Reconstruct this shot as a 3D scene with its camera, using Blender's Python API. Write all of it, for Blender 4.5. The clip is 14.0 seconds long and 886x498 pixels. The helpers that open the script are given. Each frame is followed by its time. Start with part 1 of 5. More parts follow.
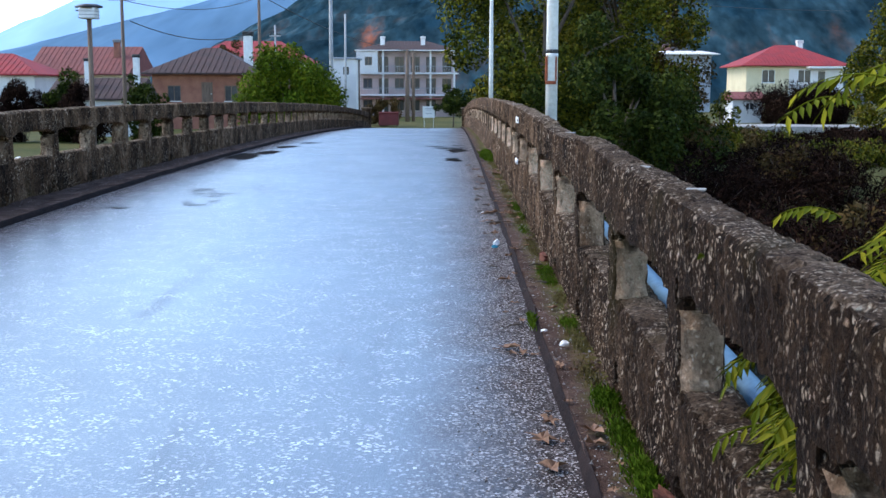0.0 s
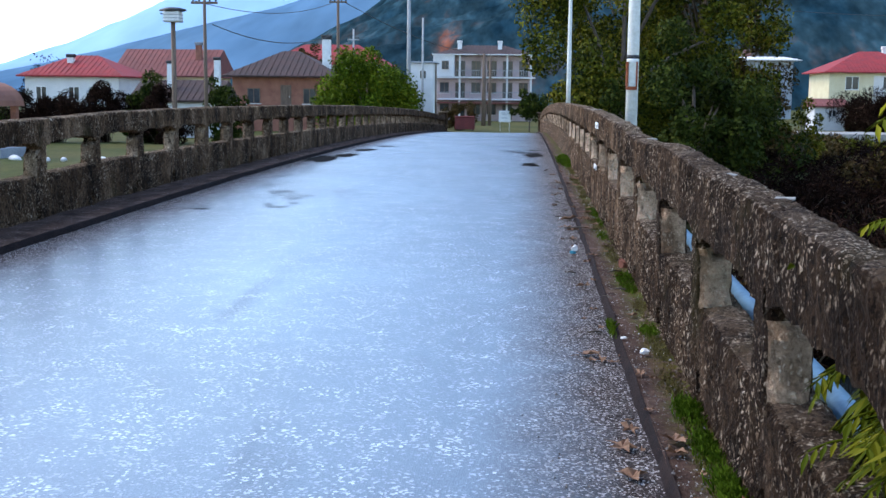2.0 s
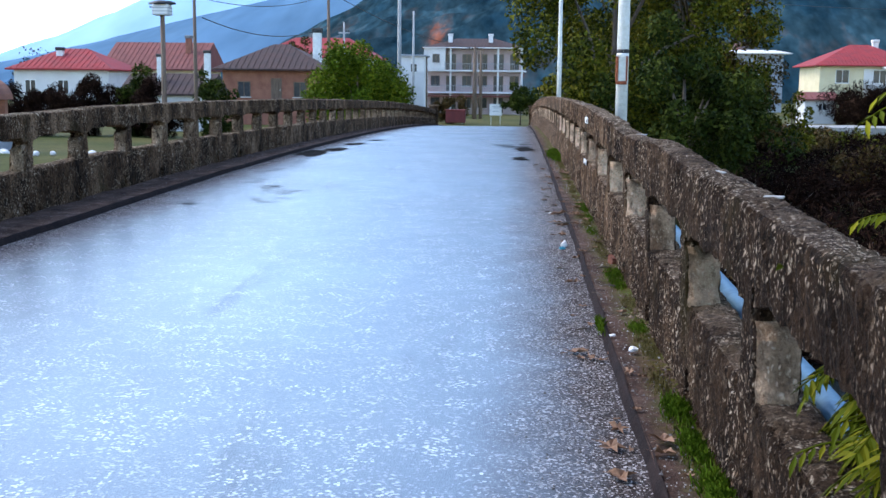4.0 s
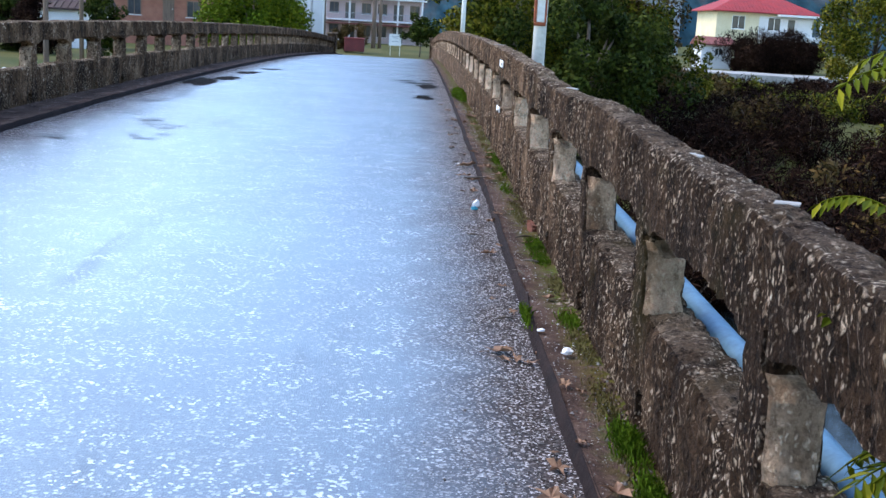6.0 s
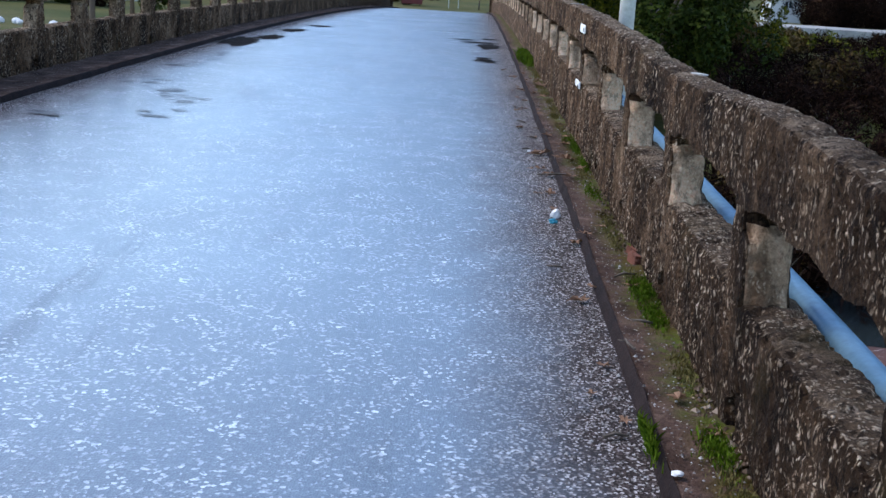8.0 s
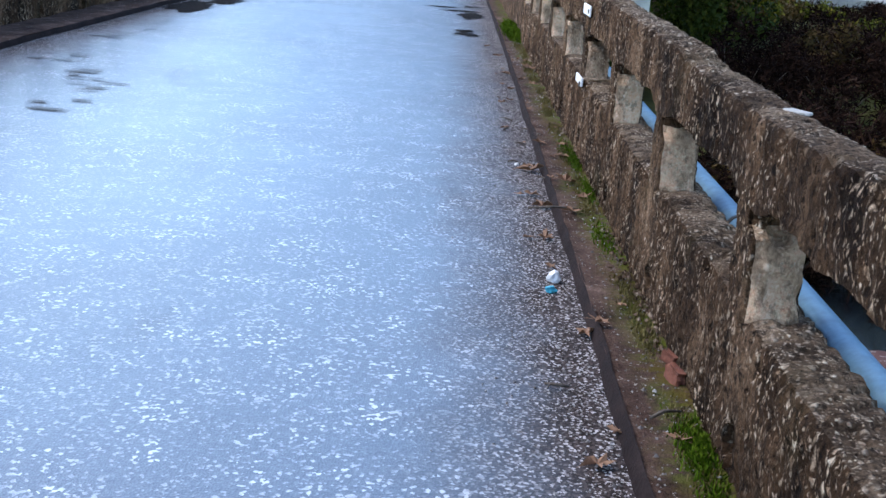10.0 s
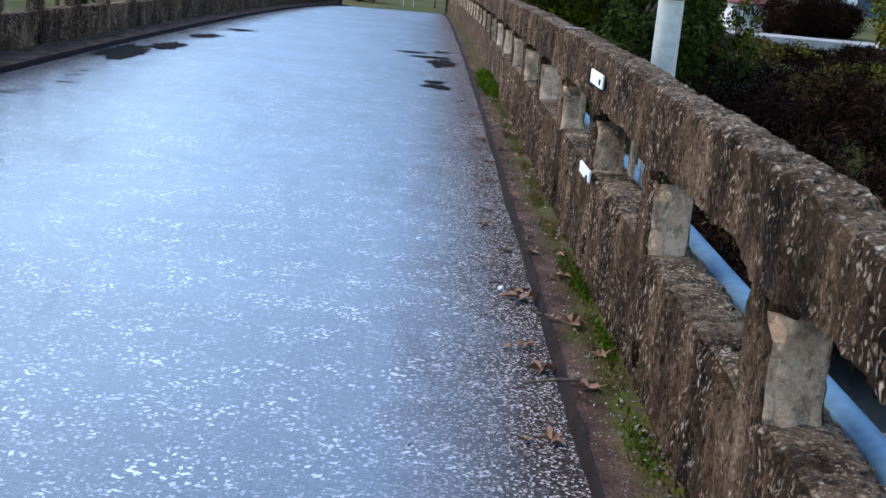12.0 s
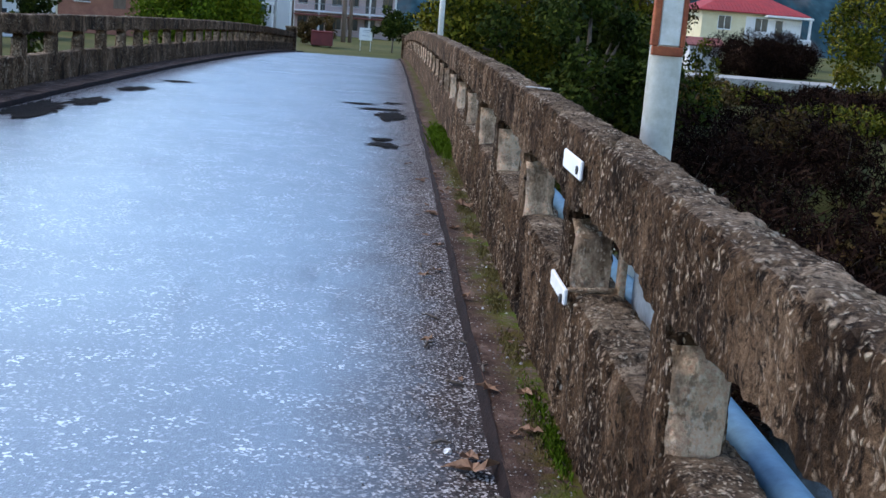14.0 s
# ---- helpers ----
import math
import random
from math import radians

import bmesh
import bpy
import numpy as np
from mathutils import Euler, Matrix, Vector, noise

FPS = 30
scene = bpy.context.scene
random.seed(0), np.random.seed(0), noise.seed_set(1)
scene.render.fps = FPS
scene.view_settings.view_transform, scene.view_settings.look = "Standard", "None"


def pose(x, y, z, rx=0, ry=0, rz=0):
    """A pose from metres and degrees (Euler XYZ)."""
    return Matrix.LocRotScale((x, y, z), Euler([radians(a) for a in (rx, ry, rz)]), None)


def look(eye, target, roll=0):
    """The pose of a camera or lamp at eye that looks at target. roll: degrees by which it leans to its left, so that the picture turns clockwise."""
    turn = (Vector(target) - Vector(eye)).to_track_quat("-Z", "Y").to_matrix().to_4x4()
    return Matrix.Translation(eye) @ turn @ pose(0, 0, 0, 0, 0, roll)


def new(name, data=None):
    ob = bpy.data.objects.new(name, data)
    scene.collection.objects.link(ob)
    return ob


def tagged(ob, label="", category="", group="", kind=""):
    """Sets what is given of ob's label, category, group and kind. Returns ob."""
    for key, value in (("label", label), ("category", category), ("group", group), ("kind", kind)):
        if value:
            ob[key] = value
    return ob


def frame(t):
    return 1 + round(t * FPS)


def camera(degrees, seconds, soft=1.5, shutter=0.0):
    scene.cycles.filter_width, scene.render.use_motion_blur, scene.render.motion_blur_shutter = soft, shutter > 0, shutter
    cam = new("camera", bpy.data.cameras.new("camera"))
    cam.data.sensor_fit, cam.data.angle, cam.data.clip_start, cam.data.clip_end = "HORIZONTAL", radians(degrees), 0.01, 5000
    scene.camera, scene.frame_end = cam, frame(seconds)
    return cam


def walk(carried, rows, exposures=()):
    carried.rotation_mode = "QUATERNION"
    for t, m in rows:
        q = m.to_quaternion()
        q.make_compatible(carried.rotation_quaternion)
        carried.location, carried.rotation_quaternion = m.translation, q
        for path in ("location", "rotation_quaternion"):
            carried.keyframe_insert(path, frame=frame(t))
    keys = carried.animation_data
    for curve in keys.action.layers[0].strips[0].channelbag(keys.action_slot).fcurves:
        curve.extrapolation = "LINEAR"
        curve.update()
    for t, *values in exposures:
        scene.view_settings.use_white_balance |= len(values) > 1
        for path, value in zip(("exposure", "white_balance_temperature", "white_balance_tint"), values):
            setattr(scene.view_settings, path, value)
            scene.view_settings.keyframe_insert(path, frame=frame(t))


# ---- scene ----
cam = camera(42.1, 14.0)
METRES, EYE, TILT, LEAN, TURN = 8.5, 1.5, 3.5, 0.0, 0.4
ROWS = [
    (0.0, 0.0, 0.0, 0.0, 0.02, -11.34, -0.12),
    (0.5, -0.0013, 0.002, -0.0, 1.86, -11.27, 0.03),
    (1.0, -0.0031, -0.0001, 0.0005, 3.51, -11.22, -0.02),
    (1.5, -0.0039, -0.0013, 0.0006, 4.03, -11.19, -0.11),
    (2.0, -0.0042, -0.0013, 0.0005, 3.79, -11.15, -0.33),
    (2.5, -0.0027, -0.0007, 0.0003, 3.61, -11.08, -0.41),
    (3.0, 0.0003, -0.0005, 0.0005, 3.58, -10.98, -0.26),
    (5.5, -0.0113, 0.072, 0.0024, 0.86, -13.78, -2.74),
    (6.0, -0.014, 0.1226, 0.0014, -1.41, -14.77, -3.36),
    (6.5, -0.0159, 0.1735, 0.0015, -1.36, -15.76, -3.46),
    (7.0, -0.0155, 0.2256, 0.0006, 0.3, -16.39, -3.03),
    (7.5, -0.0172, 0.288, -0.006, 1.53, -16.76, -3.07),
    (10.0, -0.0092, 0.5803, -0.0212, 0.82, -19.15, -4.24),
    (10.5, -0.0059, 0.6402, -0.0232, 1.11, -19.0, -4.1),
    (11.0, -0.0065, 0.7045, -0.0286, 1.1, -18.51, -4.5),
    (11.5, -0.0032, 0.7624, -0.0329, 0.82, -17.75, -4.21),
    (12.0, -0.0046, 0.8128, -0.0342, -0.5, -17.28, -4.89),
    (12.5, -0.0027, 0.8637, -0.0363, -1.61, -16.94, -5.24),
    (13.0, 0.0019, 0.9139, -0.0377, 0.03, -17.04, -5.01),
    (13.5, 0.0011, 0.9494, -0.039, 0.86, -17.05, -5.25),
    (14.0, 0.0128, 0.9811, -0.0415, -2.58, -15.01, -4.57),
]
GAIN = 1.74
EXPOSED = ((0.0, 0.15), (0.5, 0.0), (1.0, 0.15), (1.5, 0.2), (2.5, 0.2), (3.0, 0.0), (5.5, 0.1), (6.0, -0.15), (6.5, -0.2), (7.0, 0.15), (7.5, 0.35),
           (10.0, 0.08), (10.5, 0.18), (11.0, 0.25), (12.0, 0.25), (12.5, -0.05), (13.0, 0.05), (13.5, 0.32), (14.0, 0.36))
walk(cam, [(t, pose(0, 0, EYE, TILT, LEAN, TURN) @ pose(METRES * x, METRES * y, METRES * z, 90 + pitch, roll, yaw)) for t, x, y, z, yaw, pitch, roll in ROWS],
     exposures=[(t, GAIN - e) for t, e in EXPOSED])

# ---- world and sun ----
SUN_ELEVATION, SUN_AZIMUTH = 50.0, -74.0      # degrees; azimuth from +y towards +x
world = bpy.data.worlds.new("sky")
scene.world = world
world.use_nodes = True
wn = world.node_tree.nodes
sky = wn.new("ShaderNodeTexSky")
sky.sky_type = "NISHITA"
sky.sun_disc = False
sky.sun_elevation, sky.sun_rotation = radians(SUN_ELEVATION), radians(SUN_AZIMUTH)
sky.air_density, sky.dust_density, sky.ozone_density = 1.0, 0.5, 2.5
wn["Background"].inputs["Strength"].default_value = 0.15
world.node_tree.links.new(sky.outputs["Color"], wn["Background"].inputs["Color"])
lamp = bpy.data.lights.new("sun", "SUN")
lamp.energy, lamp.angle, lamp.color = 0.85, radians(30), (1.0, 0.89, 0.76)
sun = new("sun", lamp)
a, e = radians(SUN_AZIMUTH), radians(SUN_ELEVATION)
sun.matrix_world = look((0, 0, 60), (-math.sin(a) * math.cos(e) * 10, -math.cos(a) * math.cos(e) * 10, 60 - math.sin(e) * 10))


# ---- materials ----
def ramp(nt, fac, stops):
    r = nt.nodes.new("ShaderNodeValToRGB")
    els = r.color_ramp.elements
    while len(els) < len(stops):
        els.new(0.5)
    for el, (p, c) in zip(els, stops):
        el.position, el.color = p, (*c, 1) if len(c) == 3 else c
    nt.links.new(fac, r.inputs["Fac"])
    return r.outputs["Color"]


def tex_noise(nt, co, scale, detail=4, rough=0.6, stretch=None):
    n = nt.nodes.new("ShaderNodeTexNoise")
    n.inputs["Scale"].default_value, n.inputs["Detail"].default_value, n.inputs["Roughness"].default_value = scale, detail, rough
    if stretch:
        m = nt.nodes.new("ShaderNodeMapping")
        m.inputs["Scale"].default_value = stretch
        nt.links.new(co, m.inputs["Vector"])
        co = m.outputs["Vector"]
    nt.links.new(co, n.inputs["Vector"])
    return n.outputs["Fac"]


def tex_voronoi(nt, co, scale, out="Distance", feature="F1"):
    n = nt.nodes.new("ShaderNodeTexVoronoi")
    n.feature = feature
    n.inputs["Scale"].default_value = scale
    nt.links.new(co, n.inputs["Vector"])
    return n.outputs[out]


def mix(nt, fac, a, b, mode="MIX"):
    n = nt.nodes.new("ShaderNodeMix")
    n.data_type, n.blend_type = "RGBA", mode
    for v, k in ((fac, 0), (a, 6), (b, 7)):
        if isinstance(v, (int, float)):
            n.inputs[k].default_value = v
        elif isinstance(v, tuple):
            n.inputs[k].default_value = (*v, 1)
        else:
            nt.links.new(v, n.inputs[k])
    return n.outputs[2]


def step(nt, fac, lo, hi):
    return ramp(nt, fac, [(lo, (0, 0, 0)), (hi, (1, 1, 1))])


def blank(name):
    m = bpy.data.materials.new(name)
    m.use_nodes = True
    nt = m.node_tree
    return m, nt, nt.nodes["Principled BSDF"], nt.nodes.new("ShaderNodeNewGeometry").outputs["Position"]


def bump(nt, p, height, strength, distance):
    b = nt.nodes.new("ShaderNodeBump")
    b.inputs["Strength"].default_value, b.inputs["Distance"].default_value = strength, distance
    nt.links.new(height, b.inputs["Height"])
    nt.links.new(b.outputs["Normal"], p.inputs["Normal"])


def mat(name, c1, c2, scale=3.0, rough=0.8, relief=0.3, fine=40.0, metal=0.0, fleck=None, spec=0.5, stretch=None):
    """A surface of two colours at two scales, with fine relief."""
    m, nt, p, co = blank(name)
    big = tex_noise(nt, co, scale, 5, 0.6, stretch)
    small = tex_noise(nt, co, fine, 3, 0.7)
    col = ramp(nt, big, [(0.33, c1), (0.67, c2)])
    col = mix(nt, 0.35, col, ramp(nt, small, [(0.3, (0.25, 0.25, 0.25)), (0.7, (0.85, 0.85, 0.85))]), "OVERLAY")
    if fleck:
        col = mix(nt, step(nt, tex_noise(nt, co, fleck[1], 2), fleck[2], fleck[2] + 0.06), col, fleck[0])
    nt.links.new(col, p.inputs["Base Color"])
    p.inputs["Metallic"].default_value = metal
    p.inputs["Specular IOR Level"].default_value = spec
    nt.links.new(ramp(nt, big, [(0.3, (rough - 0.1,) * 3), (0.7, (min(1, rough + 0.1),) * 3)]), p.inputs["Roughness"])
    bump(nt, p, small, relief, 0.01)
    return m


def leaf_mat(name, stops, rough=0.55):
    """Foliage whose colour differs from leaf to leaf."""
    m, nt, p, co = blank(name)
    g = nt.nodes.new("ShaderNodeNewGeometry")
    r = nt.nodes.new("ShaderNodeMath")
    r.operation = "MULTIPLY_ADD"
    r.inputs[1].default_value = 0.55
    nt.links.new(g.outputs["Random Per Island"], r.inputs[0])
    n = nt.nodes.new("ShaderNodeMath")
    n.operation = "MULTIPLY_ADD"
    n.inputs[1].default_value, n.inputs[2].default_value = 1.2, -0.35
    nt.links.new(tex_noise(nt, co, 0.45, 3), n.inputs[0])
    nt.links.new(n.outputs[0], r.inputs[2])
    nt.links.new(ramp(nt, r.outputs[0], stops), p.inputs["Base Color"])
    p.inputs["Roughness"].default_value = rough
    p.inputs["Specular IOR Level"].default_value = 0.03
    return m


def asphalt_mat():
    m, nt, p, co = blank("worn_asphalt")
    sep = nt.nodes.new("ShaderNodeSeparateXYZ")
    nt.links.new(co, sep.inputs[0])
    stone = tex_voronoi(nt, co, 120, "Color")
    bw = nt.nodes.new("ShaderNodeSeparateColor")
    nt.links.new(stone, bw.inputs[0])
    cells = tex_voronoi(nt, co, 120)
    base = ramp(nt, tex_noise(nt, co, 0.9, 5), [(0.3, (0.016, 0.019, 0.027)), (0.7, (0.034, 0.039, 0.052))])
    col = mix(nt, ramp(nt, bw.outputs[0], [(0.35, (0.0,) * 3), (0.95, (0.7,) * 3)]), base, (0.105, 0.110, 0.125))
    col = mix(nt, mix(nt, 0.75, (0, 0, 0), step(nt, bw.outputs[1], 0.92, 0.96)), col, (0.34, 0.34, 0.36))
    # larger pale stones worn bare, in loose clusters
    big = nt.nodes.new("ShaderNodeSeparateColor")
    nt.links.new(tex_voronoi(nt, co, 78, "Color"), big.inputs[0])
    bare = mix(nt, step(nt, tex_noise(nt, co, 5.0, 4), 0.42, 0.62), (0, 0, 0), step(nt, big.outputs[0], 0.85, 0.88))
    col = mix(nt, bare, col, (0.66, 0.66, 0.68))
    # dust and grit gathered along the kerb
    edge = nt.nodes.new("ShaderNodeMath")
    edge.operation = "MULTIPLY_ADD"
    edge.inputs[1].default_value = 0.5
    nt.links.new(tex_noise(nt, co, 2.6, 4), edge.inputs[0])
    mid, side = nt.nodes.new("ShaderNodeMath"), nt.nodes.new("ShaderNodeMath")
    mid.operation, mid.inputs[1].default_value = "ADD", 1.86
    side.operation = "ABSOLUTE"
    off = nt.nodes.new("ShaderNodeMath")
    off.operation, off.inputs[1].default_value = "SUBTRACT", 1.86
    nt.links.new(sep.outputs[0], mid.inputs[0])
    nt.links.new(mid.outputs[0], side.inputs[0])
    nt.links.new(side.outputs[0], off.inputs[0])
    nt.links.new(off.outputs[0], edge.inputs[2])
    dirt = step(nt, edge.outputs[0], 0.05, 0.62)
    grit = ramp(nt, bw.outputs[2], [(0.3, (0.020, 0.014, 0.012)), (0.78, (0.080, 0.058, 0.052)), (0.93, (0.48, 0.44, 0.43))])
    col = mix(nt, dirt, col, grit)
    nt.links.new(col, p.inputs["Base Color"])
    wet = ramp(nt, tex_noise(nt, co, 0.55, 4), [(0.35, (0.30,) * 3), (0.70, (0.46,) * 3)])
    nt.links.new(mix(nt, dirt, wet, (0.8, 0.8, 0.8)), p.inputs["Roughness"])
    nt.links.new(mix(nt, dirt, (0.9, 0.9, 0.9), (0.15, 0.15, 0.15)), p.inputs["Specular IOR Level"])
    bump(nt, p, cells, 0.35, 0.006)
    # damp film over the worn wheel tracks
    film = ramp(nt, tex_noise(nt, co, 0.8, 4), [(0.3, (0.8,) * 3), (0.7, (1.0,) * 3)])
    dull = step(nt, tex_noise(nt, co, 1.5, 5, 0.65, (1.6, 0.30, 1)), 0.60, 0.70)
    film = mix(nt, mix(nt, 0.45, (0, 0, 0), dull), film, (0.0, 0.0, 0.0))
    nt.links.new(mix(nt, dirt, film, (0.0, 0.0, 0.0)), p.inputs["Coat Weight"])
    p.inputs["Coat Roughness"].default_value = 0.24
    p.inputs["Coat IOR"].default_value = 2.0
    cb = nt.nodes.new("ShaderNodeBump")
    cb.inputs["Strength"].default_value, cb.inputs["Distance"].default_value = 0.12, 0.006
    nt.links.new(cells, cb.inputs["Height"])
    nt.links.new(cb.outputs["Normal"], p.inputs["Coat Normal"])
    return m


def concrete_mat(name, dark, mid, light, spots, amount, near_dark=0.8, grain=0.9):
    """Old cast concrete: a darker near end, streaks, lichen flecks, exposed gravel and pits."""
    m, nt, p, co = blank(name)
    big = tex_noise(nt, co, 2.6, 7, 0.68, (1, 1, 0.6))
    col = ramp(nt, big, [(0.34, dark), (0.52, mid), (0.70, light)])
    streak = tex_noise(nt, co, 8, 5, 0.7, (1, 1, 0.35))
    col = mix(nt, mix(nt, 0.75, (0, 0, 0), step(nt, streak, 0.50, 0.64)), col, dark)
    # blend to the dark colour, strongest at the near end of the bridge
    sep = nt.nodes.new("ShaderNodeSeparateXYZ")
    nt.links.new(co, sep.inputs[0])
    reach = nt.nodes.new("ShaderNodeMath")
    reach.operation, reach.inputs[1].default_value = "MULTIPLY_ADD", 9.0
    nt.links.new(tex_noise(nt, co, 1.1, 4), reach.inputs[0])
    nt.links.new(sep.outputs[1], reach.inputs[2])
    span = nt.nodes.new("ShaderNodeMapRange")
    span.inputs[1].default_value, span.inputs[2].default_value, span.inputs[3].default_value, span.inputs[4].default_value = 9.0, 15.0, near_dark, 0.0
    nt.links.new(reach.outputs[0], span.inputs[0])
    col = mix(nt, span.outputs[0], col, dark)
    # warped cells: stones of the mix, some washed bare, some grown over with pale lichen
    warp = nt.nodes.new("ShaderNodeTexNoise")
    warp.inputs["Scale"].default_value, warp.inputs["Detail"].default_value = 26.0, 3.0
    nt.links.new(co, warp.inputs["Vector"])
    bend = nt.nodes.new("ShaderNodeVectorMath")
    bend.operation, bend.inputs[1].default_value = "MULTIPLY_ADD", (0.035, 0.035, 0.05)
    nt.links.new(warp.outputs["Color"], bend.inputs[0])
    nt.links.new(co, bend.inputs[2])
    tall = nt.nodes.new("ShaderNodeMapping")
    tall.inputs["Scale"].default_value = (1.0, 1.0, 0.55)
    nt.links.new(bend.outputs[0], tall.inputs["Vector"])
    where = tex_noise(nt, co, 3.3, 4, 0.6)
    relief = None
    for scale, cut, gain in ((50, amount, 1.0), (95, amount - 0.08, 0.9)):
        cell = nt.nodes.new("ShaderNodeSeparateColor")
        nt.links.new(tex_voronoi(nt, tall.outputs[0], scale, "Color"), cell.inputs[0])
        core = ramp(nt, tex_voronoi(nt, tall.outputs[0], scale), [(0.22, (1, 1, 1)), (0.50, (0, 0, 0))])
        pick = mix(nt, core, (0, 0, 0), step(nt, cell.outputs[0], cut, cut + 0.10))
        pick = mix(nt, ramp(nt, where, [(0.40, (0.06,) * 3), (0.64, (gain,) * 3)]), (0, 0, 0), pick)
        col = mix(nt, pick, col, mix(nt, cell.outputs[1], light, spots))
        relief = pick if relief is None else mix(nt, 1.0, relief, pick, "ADD")
    small = tex_noise(nt, co, 70, 5, 0.8)
    col = mix(nt, grain, col, ramp(nt, small, [(0.32, (0.12,) * 3), (0.68, (0.88,) * 3)]), "OVERLAY")
    pits = tex_noise(nt, co, 28, 6, 0.78, (1, 1, 0.7))
    col = mix(nt, mix(nt, grain, (0, 0, 0), step(nt, pits, 0.53, 0.60)), col, tuple(c * 0.5 for c in dark))
    moss = step(nt, tex_noise(nt, co, 1.7, 5), 0.58, 0.70)
    col = mix(nt, mix(nt, 0.4, (0, 0, 0), moss), col, (0.05, 0.040, 0.010))
    nt.links.new(col, p.inputs["Base Color"])
    p.inputs["Roughness"].default_value = 0.95
    p.inputs["Specular IOR Level"].default_value = 0.1
    h = mix(nt, 0.6, small, mix(nt, 1.0, (1, 1, 1), pits, "SUBTRACT"), "MIX")
    h = mix(nt, 0.25, h, relief, "ADD")
    bump(nt, p, h, 1.0, 0.06)
    return m


ASPHALT = asphalt_mat()
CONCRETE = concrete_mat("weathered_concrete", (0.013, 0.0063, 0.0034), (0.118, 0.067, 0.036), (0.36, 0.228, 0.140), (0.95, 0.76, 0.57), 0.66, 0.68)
# lichened, and paler because overcast light from above is put into the colour
CONCRETE_TOP = concrete_mat("skylit_lichened_concrete", (0.044, 0.026, 0.016), (0.230, 0.155, 0.100), (0.54, 0.395, 0.275), (0.95, 0.77, 0.58), 0.58, 0.6)
# pale render, its colour raised to offset the weak light on near faces
PLASTER = concrete_mat("brightened_post_render", (0.17, 0.098, 0.056), (0.84, 0.59, 0.40), (0.92, 0.70, 0.50), (0.94, 0.75, 0.56), 0.70, 0.5, 0.5)
STAIN_WET = mat("dull_worn_asphalt", (0.030, 0.032, 0.038), (0.070, 0.074, 0.082), 9.0, 0.45, 0.6, 90, spec=0.7)


def pavement_mat():
    """Trodden dirt with grit; moss creeps out from the foot of the wall."""
    m, nt, p, co = blank("mossy_pavement_dirt")
    big = tex_noise(nt, co, 5, 5, 0.65)
    col = ramp(nt, big, [(0.32, (0.032, 0.017, 0.012)), (0.55, (0.096, 0.058, 0.044)), (0.72, (0.20, 0.135, 0.105))])
    small = tex_noise(nt, co, 70, 3, 0.7)
    col = mix(nt, 0.5, col, ramp(nt, small, [(0.3, (0.15,) * 3), (0.7, (0.9,) * 3)]), "OVERLAY")
    col = mix(nt, step(nt, tex_noise(nt, co, 60, 2), 0.67, 0.71), col, (0.42, 0.38, 0.34))
    sep = nt.nodes.new("ShaderNodeSeparateXYZ")
    nt.links.new(co, sep.inputs[0])
    near = nt.nodes.new("ShaderNodeMath")
    near.operation = "MULTIPLY_ADD"
    near.inputs[1].default_value = 0.28
    nt.links.new(tex_noise(nt, co, 2.4, 4), near.inputs[0])
    nt.links.new(sep.outputs[0], near.inputs[2])
    moss = mix(nt, step(nt, near.outputs[0], 0.68, 0.80), (0, 0, 0), step(nt, tex_noise(nt, co, 18, 4, 0.7), 0.38, 0.55))
    col = mix(nt, moss, col, ramp(nt, tex_noise(nt, co, 3.0, 3), [(0.42, (0.085, 0.062, 0.012)), (0.62, (0.075, 0.105, 0.009))]))
    nt.links.new(col, p.inputs["Base Color"])
    p.inputs["Roughness"].default_value = 0.95
    p.inputs["Specular IOR Level"].default_value = 0.12
    bump(nt, p, small, 1.0, 0.015)
    return m


PAVEMENT = pavement_mat()
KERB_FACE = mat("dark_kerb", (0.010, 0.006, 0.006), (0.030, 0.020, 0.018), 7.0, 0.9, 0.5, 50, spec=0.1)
MOSS = leaf_mat("grass_green", [(0.1, (0.022, 0.036, 0.003)), (0.5, (0.055, 0.095, 0.005)), (0.9, (0.11, 0.16, 0.012))])
TUFT_BROWN = leaf_mat("dry_grass", [(0.1, (0.05, 0.04, 0.012)), (0.5, (0.11, 0.09, 0.03)), (0.9, (0.2, 0.16, 0.06))])
PATCH = mat("damp_asphalt_patch", (0.006, 0.005, 0.005), (0.018, 0.016, 0.015), 4.0, 0.9, 0.8, 60, spec=0.05)
PIPE_BLUE = mat("blue_plastic", (0.10, 0.21, 0.30), (0.15, 0.27, 0.36), 6.0, 0.4, 0.05, 20)
GREY_SHEET = mat("grey_sheet_steel", (0.30, 0.34, 0.38), (0.42, 0.46, 0.50), 5.0, 0.45, 0.1, 30, metal=0.4)
GALVANISED = mat("galvanised_steel", (0.56, 0.55, 0.49), (0.72, 0.70, 0.63), 3.0, 0.5, 0.1, 25, metal=0.05, stretch=(1, 1, 0.3))
RUST = mat("rust", (0.16, 0.035, 0.015), (0.36, 0.10, 0.04), 9.0, 0.9, 0.5, 60)
WHITE_PAINT = mat("white_paint", (0.70, 0.70, 0.68), (0.82, 0.82, 0.80), 4.0, 0.6, 0.1, 30)
BLACK = mat("black_rubber", (0.010, 0.010, 0.011), (0.03, 0.03, 0.03), 6.0, 0.6, 0.2, 30)
WOOD_POLE = mat("weathered_wood", (0.10, 0.065, 0.045), (0.20, 0.14, 0.10), 4.0, 0.85, 0.4, 30, stretch=(4, 4, 0.3))
CONCRETE_POLE = mat("grey_pole_concrete", (0.30, 0.30, 0.30), (0.42, 0.42, 0.42), 2.0, 0.8, 0.2, 20)
